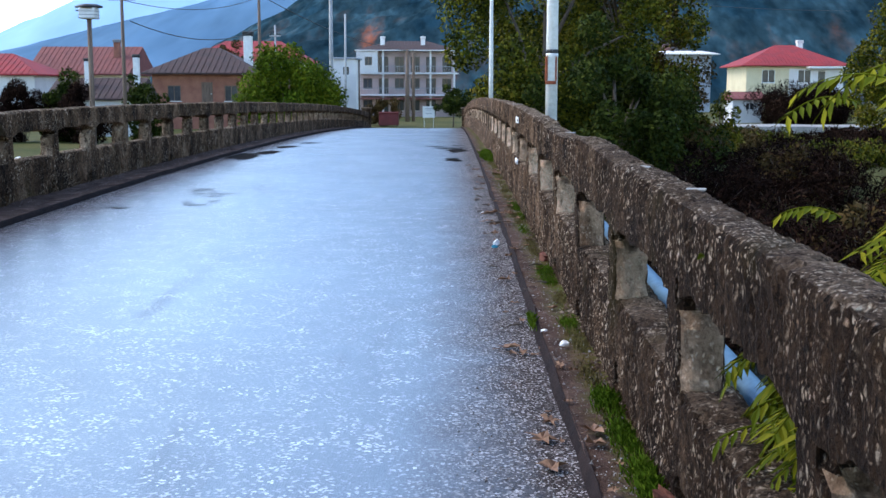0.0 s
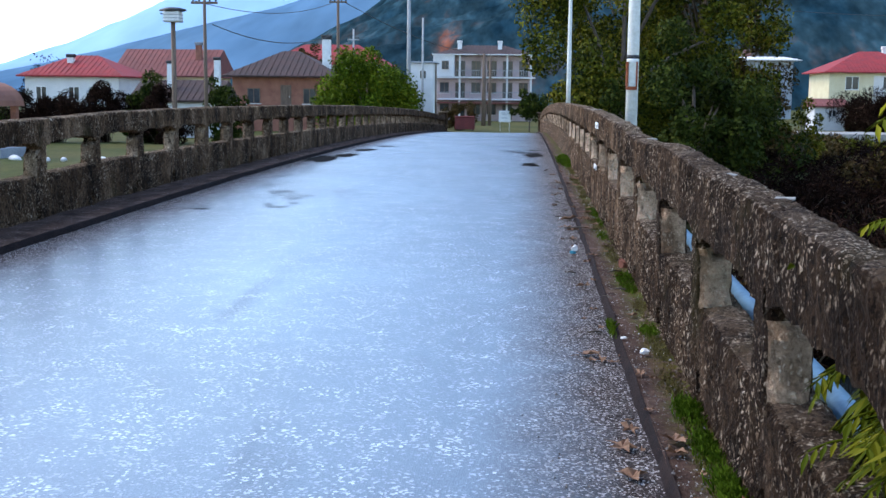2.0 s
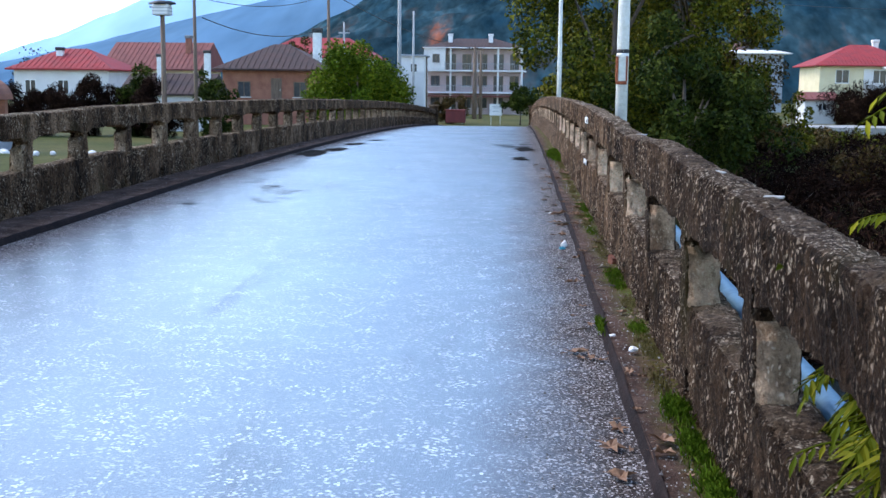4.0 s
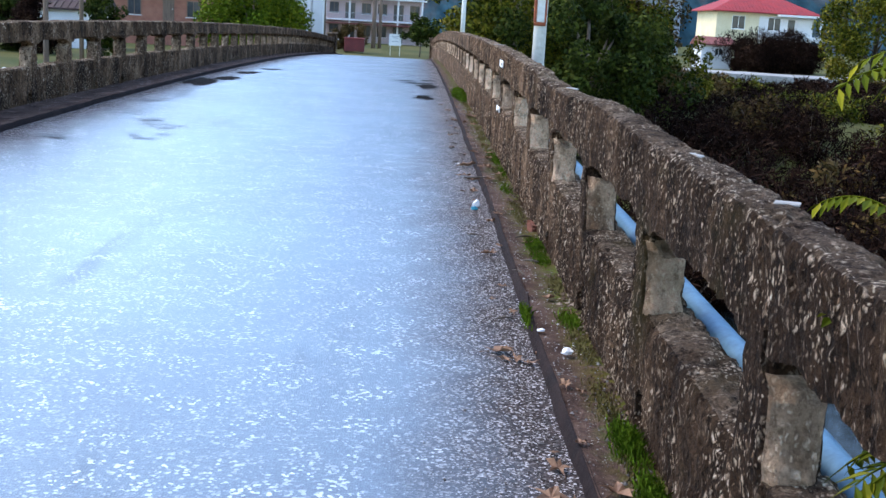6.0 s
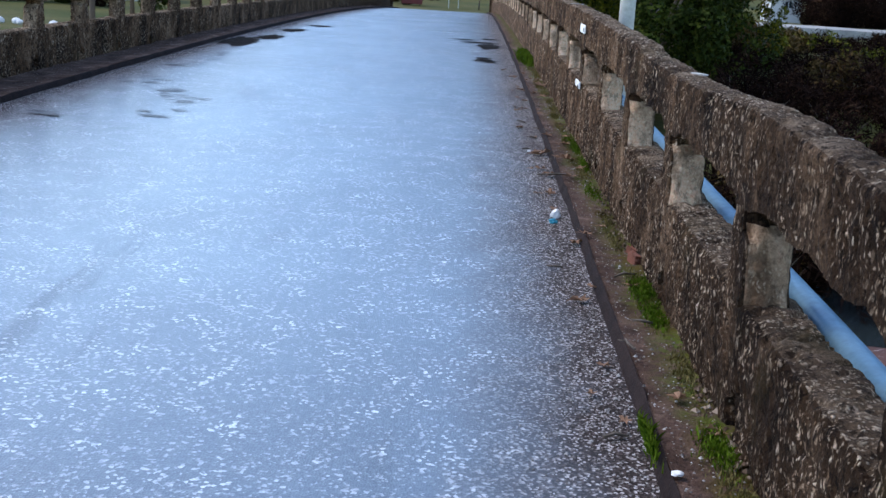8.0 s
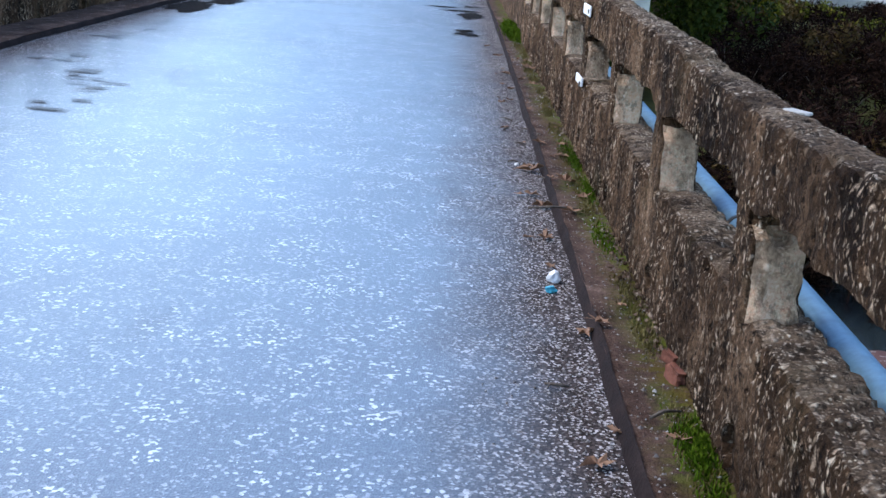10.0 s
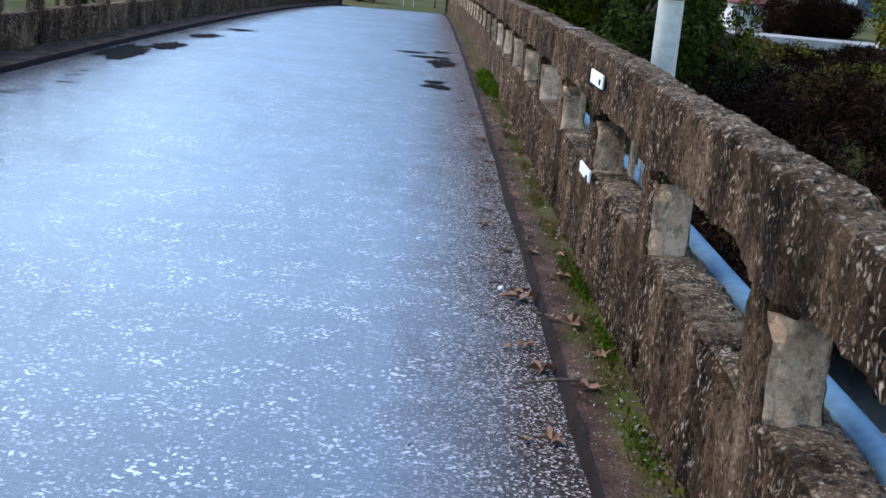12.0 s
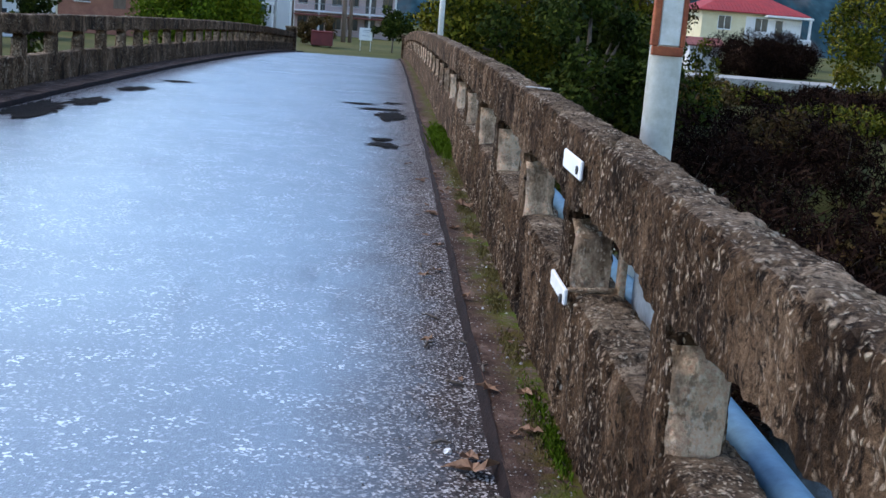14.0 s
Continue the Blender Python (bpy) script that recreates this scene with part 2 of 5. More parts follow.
GROUND = mat("river_meadow", (0.040, 0.055, 0.012), (0.110, 0.095, 0.036), 0.12, 0.95, 0.6, 3.0, spec=0.1)
PALE_ROAD = mat("pale_gravel_road", (0.24, 0.22, 0.20), (0.36, 0.34, 0.31), 0.6, 0.9, 0.2, 8)
ROOF_RED = mat("red_tiles", (0.22, 0.018, 0.022), (0.34, 0.035, 0.038), 0.8, 0.8, 0.4, 9)
BIN_RED = mat("dull_red_paint", (0.10, 0.012, 0.012), (0.17, 0.03, 0.028), 2.0, 0.7, 0.2, 20)
ROOF_DULL = mat("faded_red_tiles", (0.15, 0.042, 0.036), (0.22, 0.072, 0.060), 0.8, 0.85, 0.4, 9)
ROOF_BROWN = mat("dark_brown_tiles", (0.036, 0.020, 0.018), (0.075, 0.042, 0.037), 0.8, 0.85, 0.4, 9)
ROOF_GREY = mat("grey_roofing", (0.15, 0.17, 0.19), (0.22, 0.24, 0.26), 0.8, 0.8, 0.3, 9)
WALL_WHITE = mat("white_render", (0.62, 0.60, 0.58), (0.74, 0.72, 0.70), 0.5, 0.9, 0.1, 12)
WALL_PINK = mat("pinkish_render", (0.40, 0.30, 0.29), (0.54, 0.42, 0.40), 0.5, 0.9, 0.1, 12)
WALL_CREAM = mat("cream_render", (0.62, 0.52, 0.32), (0.72, 0.63, 0.42), 0.5, 0.9, 0.1, 12)
WALL_GREY = mat("grey_render", (0.25, 0.27, 0.30), (0.36, 0.38, 0.40), 0.5, 0.9, 0.1, 12)
WALL_BRICK = mat("reddish_brick", (0.22, 0.085, 0.055), (0.32, 0.14, 0.09), 1.5, 0.9, 0.3, 14)
PANE = mat("dark_window_glass", (0.02, 0.025, 0.03), (0.05, 0.055, 0.06), 1.0, 0.15, 0.0, 5)
BARK = mat("bark", (0.06, 0.045, 0.035), (0.14, 0.11, 0.085), 6.0, 0.95, 0.8, 30, stretch=(3, 3, 0.6))
TREE_OLIVE = leaf_mat("olive_leaves", [(0.05, (0.005, 0.009, 0.002)), (0.38, (0.036, 0.046, 0.005)), (0.70, (0.130, 0.125, 0.011)), (1.0, (0.27, 0.19, 0.026))])
TREE_BROWN = leaf_mat("autumn_leaves", [(0.05, (0.014, 0.010, 0.004)), (0.5, (0.060, 0.042, 0.014)), (1.0, (0.15, 0.085, 0.030))])
TREE_GREEN = leaf_mat("fresh_green_leaves", [(0.05, (0.016, 0.032, 0.003)), (0.5, (0.075, 0.12, 0.008)), (1.0, (0.21, 0.23, 0.015))])
TREE_DARK = leaf_mat("evergreen_and_shaded_leaves", [(0.05, (0.004, 0.008, 0.002)), (0.5, (0.022, 0.034, 0.006)), (1.0, (0.085, 0.095, 0.014))])
DRY_SHRUB = leaf_mat("dry_yellow_weeds", [(0.05, (0.05, 0.04, 0.008)), (0.5, (0.14, 0.11, 0.025)), (1.0, (0.26, 0.20, 0.06))])
# purple-brown taken near black: shade between the twigs is in the colour
BRUSH = leaf_mat("shade_darkened_purple_twigs", [(0.05, (0.0025, 0.0012, 0.001)), (0.5, (0.010, 0.0050, 0.0035)), (0.85, (0.034, 0.017, 0.011)), (1.0, (0.12, 0.07, 0.045))], 0.9)
YELLOW_LEAF = leaf_mat("yellow_green_leaflets", [(0.05, (0.012, 0.022, 0.001)), (0.5, (0.050, 0.065, 0.003)), (1.0, (0.15, 0.135, 0.008))])
SAPLING_LEAF = leaf_mat("bright_yellow_green_leaflets", [(0.05, (0.04, 0.06, 0.003)), (0.5, (0.12, 0.13, 0.006)), (1.0, (0.30, 0.25, 0.015))])
LEAF_DRY = mat("dry_leaf", (0.14, 0.065, 0.03), (0.30, 0.17, 0.10), 14.0, 0.8, 0.3, 60)
PAPER = mat("white_paper", (0.68, 0.66, 0.64), (0.82, 0.80, 0.78), 12.0, 0.7, 0.2, 50)


def water_mat():
    m, nt, p, co = blank("river_water")
    p.inputs["Base Color"].default_value = (0.02, 0.028, 0.03, 1)
    p.inputs["Roughness"].default_value = 0.12
    bump(nt, p, tex_noise(nt, co, 1.6, 4, 0.6), 0.25, 0.05)
    return m


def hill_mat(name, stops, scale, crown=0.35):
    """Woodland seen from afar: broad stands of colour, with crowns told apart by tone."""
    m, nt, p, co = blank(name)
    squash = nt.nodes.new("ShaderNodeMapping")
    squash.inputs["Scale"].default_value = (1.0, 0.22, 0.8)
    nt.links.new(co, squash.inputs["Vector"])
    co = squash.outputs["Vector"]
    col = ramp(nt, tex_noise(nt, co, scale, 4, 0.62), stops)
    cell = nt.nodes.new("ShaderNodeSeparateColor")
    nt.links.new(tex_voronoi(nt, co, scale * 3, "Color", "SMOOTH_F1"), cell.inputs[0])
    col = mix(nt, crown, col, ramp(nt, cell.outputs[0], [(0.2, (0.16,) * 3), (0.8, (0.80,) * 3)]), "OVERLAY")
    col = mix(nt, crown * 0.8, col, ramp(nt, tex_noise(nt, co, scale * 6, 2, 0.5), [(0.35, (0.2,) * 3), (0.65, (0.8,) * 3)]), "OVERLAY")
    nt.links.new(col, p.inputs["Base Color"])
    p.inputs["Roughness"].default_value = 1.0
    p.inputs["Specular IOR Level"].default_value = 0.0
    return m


WATER = water_mat()
# blue haze is painted into the base colours, paler with each farther ridge
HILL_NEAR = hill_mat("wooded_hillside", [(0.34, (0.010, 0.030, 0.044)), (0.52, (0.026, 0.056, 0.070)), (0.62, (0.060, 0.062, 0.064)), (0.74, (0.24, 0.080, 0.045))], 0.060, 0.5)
HILL_MID = hill_mat("haze_blue_ridge", [(0.3, (0.085, 0.17, 0.27)), (0.7, (0.12, 0.215, 0.31))], 0.006, 0.2)
HILL_FAR = hill_mat("haze_painted_mountain", [(0.3, (0.27, 0.45, 0.66)), (0.7, (0.32, 0.50, 0.70))], 0.004, 0.1)


# ---- mesh helpers ----
def part(name, bm, material, parent=None, label=""):
    """Links a bmesh as one mesh object under a thing or a part."""
    me = bpy.data.meshes.new(name)
    bm.to_mesh(me)
    bm.free()
    for m in (material if isinstance(material, (list, tuple)) else [material]):
        me.materials.append(m)
    ob = new(name, me)
    if parent:
        ob.parent = parent
    if label:
        tagged(ob, label)
    return ob


def mesh_part(name, verts, faces, material, parent=None, label="", smooth=False):
    me = bpy.data.meshes.new(name)
    me.from_pydata(verts, [], faces)
    for m in (material if isinstance(material, (list, tuple)) else [material]):
        me.materials.append(m)
    if smooth:
        me.shade_smooth()
    ob = new(name, me)
    if parent:
        ob.parent = parent
    if label:
        tagged(ob, label)
    return ob


def box(x0, x1, y0, y1, z0, z1, bevel=0.0, bm=None):
    bm = bm or bmesh.new()
    r = bmesh.ops.create_cube(bm, size=1, matrix=Matrix.LocRotScale(((x0 + x1) / 2, (y0 + y1) / 2, (z0 + z1) / 2), None, (abs(x1 - x0), abs(y1 - y0), abs(z1 - z0))))
    if bevel:
        es = {e for v in r["verts"] for e in v.link_edges}
        bmesh.ops.bevel(bm, geom=list(es), offset=bevel, segments=1, affect="EDGES")
    return bm


def tube(points, radii, sides=8, bm=None):
    """A tapered tube along points, closed at both ends."""
    bm = bm or bmesh.new()
    rings = []
    pts = [Vector(p) for p in points]
    for i, (p, r) in enumerate(zip(pts, radii)):
        d = (pts[min(i + 1, len(pts) - 1)] - pts[max(i - 1, 0)]).normalized()
        q = d.to_track_quat("Z", "Y")
        rings.append([bm.verts.new(p + q @ Vector((r * math.cos(k * math.tau / sides), r * math.sin(k * math.tau / sides), 0))) for k in range(sides)])
    for a, b in zip(rings, rings[1:]):
        for k in range(sides):
            bm.faces.new((a[k], a[(k + 1) % sides], b[(k + 1) % sides], b[k])).smooth = True
    bm.faces.new(rings[0][::-1])
    bm.faces.new(rings[-1])
    return bm


def thing(name, label, category, at=(0, 0, 0), group="", kind="", turn=0):
    ob = new(name)
    ob.matrix_world = pose(*at, 0, 0, turn)
    return tagged(ob, label, category, group, kind)


# ---- the lie of the land ----
def deck(y):
    """Height of the bridge's road along its length."""
    if y < 20:
        return 0.05 + 0.022 * y - 0.00055 * y * y
    if y < 66:
        return 0.27 - 0.00045 * (y - 20) ** 2
    return max(-2.1, deck(65.9) - 0.062 * (y - 66))


ROAD_L, ROAD_R = -4.2, 0.48
FACE_R, FACE_L = 0.72, -4.72
BRIDGE_END = 66.0


def terrain(x, y):
    """Height of the ground: a river valley under the bridge, flat village land beyond."""
    far = -2.1
    n = noise.noise((x * 0.06, y * 0.06, 0.3)) * 0.5 + noise.noise((x * 0.25, y * 0.25, 1.7)) * 0.15
    bed = -5.2
    bank = min(1, max(0, (y - (44 + 0.10 * max(0, x) + 4 * noise.noise((x * 0.05, 3.1, 0))) + 8) / 18))
    near = min(1, max(0, (-2 - y) / 8))
    k = max(bank, near)
    k = k * k * (3 - 2 * k)
    h = bed + (far - bed) * k + n * (1 if k < 0.98 else 0.25)
    if x < -9:
        q = min(1, (-9 - x) / 12)
        h = max(h, bed + (far - 0.4 - bed) * q + n)
    if -8 < x < 5 and y > 58:
        h = min(h, deck(y) - 0.12)
    return h


def axis(lo, hi, fine_lo, fine_hi, fine, grow=1.18):
    out = list(np.arange(fine_lo, fine_hi + 1e-6, fine))
    s = fine
    while out[-1] < hi:
        s *= grow
        out.append(out[-1] + s)
    s = fine
    while out[0] > lo:
        s *= grow
        out.insert(0, out[0] - s)
    return out


def ground():
    xs, ys = axis(-2500, 2500, -40, 50, 1.5), axis(-800, 3500, -12, 130, 1.5)
    verts = [(x, y, terrain(x, y)) for y in ys for x in xs]
    w = len(xs)
    faces = [(j * w + i, j * w + i + 1, (j + 1) * w + i + 1, (j + 1) * w + i) for j in range(len(ys) - 1) for i in range(w - 1)]
    tagged(mesh_part("ground", verts, faces, GROUND, smooth=True), "green and brown riverside meadow and village ground", "ground", kind="structure")
    xs, ys = np.linspace(-9, 140, 30), np.linspace(-4, 44, 14)
    verts = [(x, y, -4.75) for y in ys for x in xs]
    w = len(xs)
    faces = [(j * w + i, j * w + i + 1, (j + 1) * w + i + 1, (j + 1) * w + i) for j in range(13) for i in range(w - 1)]
    tagged(mesh_part("water", verts, faces, WATER), "dark slow river water below the bridge", "water", kind="structure")


def strip(name, x0, x1, y0, y1, lift, material, nx=2, dy=0.5, rough=0.0, edge=0.0, thick=0.0, under=None):
    """A strip along the bridge that follows the deck; with thickness, its sides go down."""
    ys = list(np.arange(y0, y1 + 1e-6, dy))
    verts, faces = [], []
    w = nx + 1
    for y in ys:
        for i in range(w):
            x = x0 + (x1 - x0) * i / nx
            if edge and i in (0, nx):
                x += edge * noise.noise((y * 2.3, i * 5.1, 0.7))
            z = deck(y) + lift + rough * noise.noise((x * 3, y * 3, 4.4))
            verts.append((x, y, z))
    for j in range(len(ys) - 1):
        for i in range(nx):
            faces.append((j * w + i, j * w + i + 1, (j + 1) * w + i + 1, (j + 1) * w + i))
    if thick:
        base = len(verts)
        for y in ys:
            verts += [(x0, y, deck(y) + lift - thick), (x1, y, deck(y) + lift - thick)]
        for j in range(len(ys) - 1):
            a, b = base + 2 * j, base + 2 * j + 2
            faces += [(j * w, (j + 1) * w, b, a), ((j + 1) * w + nx, j * w + nx, a + 1, b + 1), (a, b, b + 1, a + 1)]
    return mesh_part(name, verts, faces, material, smooth=not thick)


ground()
tagged(strip("road", ROAD_L - 0.02, ROAD_R + 0.02, -6, 94, 0, ASPHALT, 16, 0.25, 0.006), "damp grey worn asphalt road over the bridge", "road", kind="structure")
tagged(strip("bridge_deck", FACE_L - 0.35, FACE_R + 0.45, -6, BRIDGE_END, -0.10, CONCRETE, 2, 1.0, thick=0.55), "concrete slab carrying the road over the river", "bridge deck", kind="structure")


def pavement(name, x0, x1, kerb_x, flip):
    ob = strip(name, x0, x1, -6, BRIDGE_END, 0.052, PAVEMENT, 6, 0.06, 0.020, 0.0)
    tagged(ob, "narrow dirt-covered concrete pavement strip beside the parapet", "pavement", kind="structure")
    ys = np.arange(-6, BRIDGE_END + 1e-6, 0.10)
    verts, faces = [], []
    s = -1 if flip else 1
    prof = [(-0.016, -0.02), (0.0, 0.035), (0.008, 0.052), (0.016, 0.058), (0.022, 0.03)]
    for y in ys:
        wob = 0.012 * noise.noise((y * 1.3, 0.2, x0)) + 0.006 * noise.noise((y * 7, 0.2, x0))
        for u, v in prof:
            verts.append((kerb_x + s * (u + wob), y, deck(y) + v + 0.006 * noise.noise((y * 5, u * 40, x0))))
    w = len(prof)
    for j in range(len(ys) - 1):
        for i in range(w - 1):
            q = (j * w + i, j * w + i + 1, (j + 1) * w + i + 1, (j + 1) * w + i)
            faces.append(q if flip else q[::-1])
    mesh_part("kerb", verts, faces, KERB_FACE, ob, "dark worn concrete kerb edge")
    return ob


pavement("pavement_right", ROAD_R + 0.012, FACE_R + 0.08, ROAD_R, False)
pavement("pavement_left", FACE_L - 0.08, ROAD_L - 0.012, ROAD_L, True)


# ---- parapets ----
POST_STEP, POST_FIRST = 1.445, 4.98
LEDGE, OPEN_TOP, TOP = 0.455, 0.768, 0.99     # heights above the deck


def wall_base(y, side=1):
    """Level from which the parapets' heights count: they stand a little taller towards the crown."""
    low = 0.0 if side > 0 else 0.04 + 0.004 * min(20, max(0, y - 14))
    return deck(y) + 0.008 * min(9, max(-4, y - 4)) - low


def glide(lo, hi, v):
    k = min(1, max(0, (v - lo) / (hi - lo)))
    return k * k * (3 - 2 * k)


def crest(y):
    """Extra height of the top beam: worn down over two bays, with a broken step at its far end."""
    return 0.052 - 0.055 * glide(6.4, 7.8, y) + 0.026 * glide(9.12, 9.26, y)


def worn(p, seed, amp):
    x, y, z = p
    return amp * (0.55 * noise.noise((x * 5 + seed, y * 5, z * 5)) + 0.6 * noise.noise((x * 15, y * 15 + seed, z * 15)) + 0.75 * noise.noise((x * 34, y * 34, z * 34 + seed)))


def swept_block(name, parent, x0, x1, z0, z1, y0, y1, dy, seed, amp, round_top, label, holes=(), beam=False):
    """A long cast block that follows the deck, with worn rounded edges and an uneven face."""
    r = round_top
    fine = dy < 0.1
    side = 1 if x0 > -1 else -1
    prof = []
    nz = max(3, int((z1 - z0) / (0.028 if fine else 0.06)))
    rows = [z0 + (z1 - r - z0) * i / nz for i in range(nz)]
    prof += [(x0, z) for z in rows]
    prof += [(x0, z1 - r), (x0 + r * 0.12, z1 - r * 0.55), (x0 + r * 0.4, z1 - r * 0.2), (x0 + r, z1)]
    for i in range(1, 4):
        prof.append((x0 + r + (x1 - x0 - 2 * r) * i / 4, z1 + 0.004))
    prof += [(x1 - r, z1), (x1 - r * 0.4, z1 - r * 0.2), (x1 - r * 0.12, z1 - r * 0.55), (x1, z1 - r)]
    prof += [(x1, z) for z in rows[::-1]]
    prof += [(x1 + (x0 - x1) * i / 4, z0) for i in range(1, 4)]
    front = x0 if side > 0 else x1
    ys = list(np.arange(y0, y1, dy)) + [y1]
    verts, faces, tops = [], [], []
    w = len(prof)
    for y in ys:
        base = wall_base(y, side)
        bay = (y - POST_FIRST) % POST_STEP          # 0 at a post's near face
        gap = min(abs(bay - 0.24), abs(POST_STEP - bay)) if bay > 0.24 else 0
        # the underside sags into rough haunches beside the posts
        sag = (0.035 * math.exp(-(gap / 0.07) ** 2) + 0.018 * noise.noise((y * 6, seed, 0.7)) + 0.012 * noise.noise((y * 21, seed, 2.7))) if beam else 0
        lift = crest(y) if beam and side > 0 else 0
        for x, z in prof:
            d = worn((x, y, z), seed, amp)
            inward = 1 if x < (x0 + x1) / 2 else -1
            deep = 0.0
            if abs(x - front) < 0.01:
                for hy, hz, hw in holes:
                    k = ((y - hy) / hw) ** 2 + ((z - hz) / 0.05) ** 2
                    if k < 1.3:
                        deep = 0.10
            k = (z - z0) / (z1 - z0)
            up = d * 1.2 + 0.012 * noise.noise((y * 0.9, seed, z)) if k > 0.1 else 0
            if z > z1 - 1.5 * r:
                up -= abs(d) * 0.9
            verts.append((x - inward * d * 0.9 + side * deep, y, base + z + up + lift * k - sag * (1 - k) ** 2))
    for j in range(len(ys) - 1):
        for i in range(w):
            i2 = (i + 1) % w
            faces.append((j * w + i, (j + 1) * w + i, (j + 1) * w + i2, j * w + i2))
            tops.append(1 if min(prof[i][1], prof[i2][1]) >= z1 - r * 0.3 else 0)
    faces += [tuple(range(w)), tuple(range((len(ys) - 1) * w, len(ys) * w))[::-1]]
    tops += [0, 0]
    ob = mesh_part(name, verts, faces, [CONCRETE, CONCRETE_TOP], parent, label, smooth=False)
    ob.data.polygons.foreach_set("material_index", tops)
    return ob


def post_mesh(seed):
    """A short square post between ledge and top beam, its edges chipped and its head spalled hollow."""
    high = OPEN_TOP - LEDGE + 0.03
    bm = box(-0.082, 0.072, 0, 0.24, -0.02, high)
    bmesh.ops.subdivide_edges(bm, edges=bm.edges[:], cuts=13, use_grid_fill=True)
    bm.normal_update()
    # x faces match the wall; dark concrete on the head paints the hollow's shade
    for f in bm.faces:
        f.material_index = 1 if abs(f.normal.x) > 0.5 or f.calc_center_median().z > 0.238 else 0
    for v in bm.verts:
        p = v.co.copy()
        out = Vector((p.x, p.y - 0.12, 0))
        if out.length > 1e-6:
            v.co += out.normalized() * worn(p, seed, 0.011)
        # rounded, broken arrises
        k = max(0, abs(p.x) / 0.075 - 0.55) * max(0, abs(p.y - 0.12) / 0.12 - 0.75)
        v.co -= out * k * (0.7 + 1.6 * abs(noise.noise(p * 9 + Vector((seed, 0, 0)))))
        # hollow under the beam on the near side
        if p.y < 0.12:
            edge = 0.205 + 0.05 * noise.noise((p.x * 16, seed * 2.1, 0.4))
            v.co.y += (0.03 + 0.09 * max(0, noise.noise((p.x * 8 + seed, 0.3, seed)) + 0.5)) * glide(edge, edge + 0.03, p.z) * (1 - p.y / 0.12)
            # worn foot
            v.co.y -= 0.022 * (1 - glide(0.0, 0.06, p.z)) * (0.5 + noise.noise((p.x * 20, seed, 0.9)))
    return bm


def parapet(face, side, y0, y1, label, near0, near1, post_mat):
    """side: +1 where the outside lies towards +x."""
    ob = thing("bridge_parapet", label, "parapet")
    a, b = (face, face + 0.20) if side > 0 else (face - 0.20, face)
    c, d = (face - 0.008, face + 0.145) if side > 0 else (face - 0.22, face + 0.01)
    rnd = random.Random(5 + side)
    holes = [(POST_FIRST - 0.03 + POST_STEP * k + rnd.uniform(-0.05, 0.05), 0.10, 0.045) for k in range(-4, 14)]
    for lo, hi, dy in ((y0, near0, 0.2), (near0, near1, 0.02), (near1, y1, 0.2)):
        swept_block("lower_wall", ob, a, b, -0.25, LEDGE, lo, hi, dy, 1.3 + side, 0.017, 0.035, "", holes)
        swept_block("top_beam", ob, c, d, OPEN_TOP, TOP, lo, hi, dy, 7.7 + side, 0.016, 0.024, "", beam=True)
    meshes = []
    for n in range(5):
        bm = post_mesh(n * 3.3 + side)
        me = bpy.data.meshes.new("post")
        bm.to_mesh(me)
        bm.free()
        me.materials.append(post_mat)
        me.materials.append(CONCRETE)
        meshes.append(me)
    k = math.ceil((y0 + 0.3 - POST_FIRST) / POST_STEP)
    while POST_FIRST + k * POST_STEP < y1 - 0.3:
        y = POST_FIRST + k * POST_STEP
        post = new("post", meshes[rnd.randrange(5)])
        post.parent = ob
        post.location = (face + side * 0.076, y, wall_base(y, side) + LEDGE)
        k += 1
    return ob


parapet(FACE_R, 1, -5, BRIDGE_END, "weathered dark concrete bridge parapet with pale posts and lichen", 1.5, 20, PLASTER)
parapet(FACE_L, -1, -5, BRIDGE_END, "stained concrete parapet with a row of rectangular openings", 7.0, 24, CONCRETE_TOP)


def end_pillar(x, y):
    ob = thing("parapet_pillar", "dark weathered square concrete pillar ending the parapet", "pillar", (x, y, deck(y)))
    part("shaft", box(-0.25, 0.25, -0.25, 0.25, -0.6, 1.15, 0.03), CONCRETE, ob)
    part("cap", box(-0.30, 0.30, -0.30, 0.30, 1.15, 1.24, 0.02), CONCRETE_TOP, ob)


end_pillar(FACE_L - 0.13, BRIDGE_END + 0.27)
end_pillar(FACE_R + 0.13, BRIDGE_END + 0.27)


# ---- foliage ----
def leaf_cloud(centres, count, size, seed, slim=0.5, spread=1.0):
    """Vertices and faces of many small folded leaves round the given clumps (x, y, z, radius)."""
    rng = np.random.default_rng(seed)
    c = np.array(centres)
    idx = rng.integers(0, len(c), count)
    d = rng.normal(size=(count, 3))
    d /= np.linalg.norm(d, axis=1)[:, None]
    rad = c[idx, 3] * rng.uniform(0.25, 1.0, count) ** 0.5 * spread
    pos = c[idx, :3] + d * rad[:, None]
    u = rng.normal(size=(count, 3))
    u /= np.linalg.norm(u, axis=1)[:, None]
    v = np.cross(u, d + rng.normal(size=(count, 3)) * 0.5)
    v /= np.linalg.norm(v, axis=1)[:, None] + 1e-9
    s = size * rng.uniform(0.6, 1.4, count)[:, None]
    verts = np.concatenate([pos - u * s, pos + v * s * slim, pos + u * s, pos - v * s * slim], 1).reshape(-1, 3)
    faces = np.arange(count * 4).reshape(-1, 4)
    return verts.tolist(), faces.tolist()


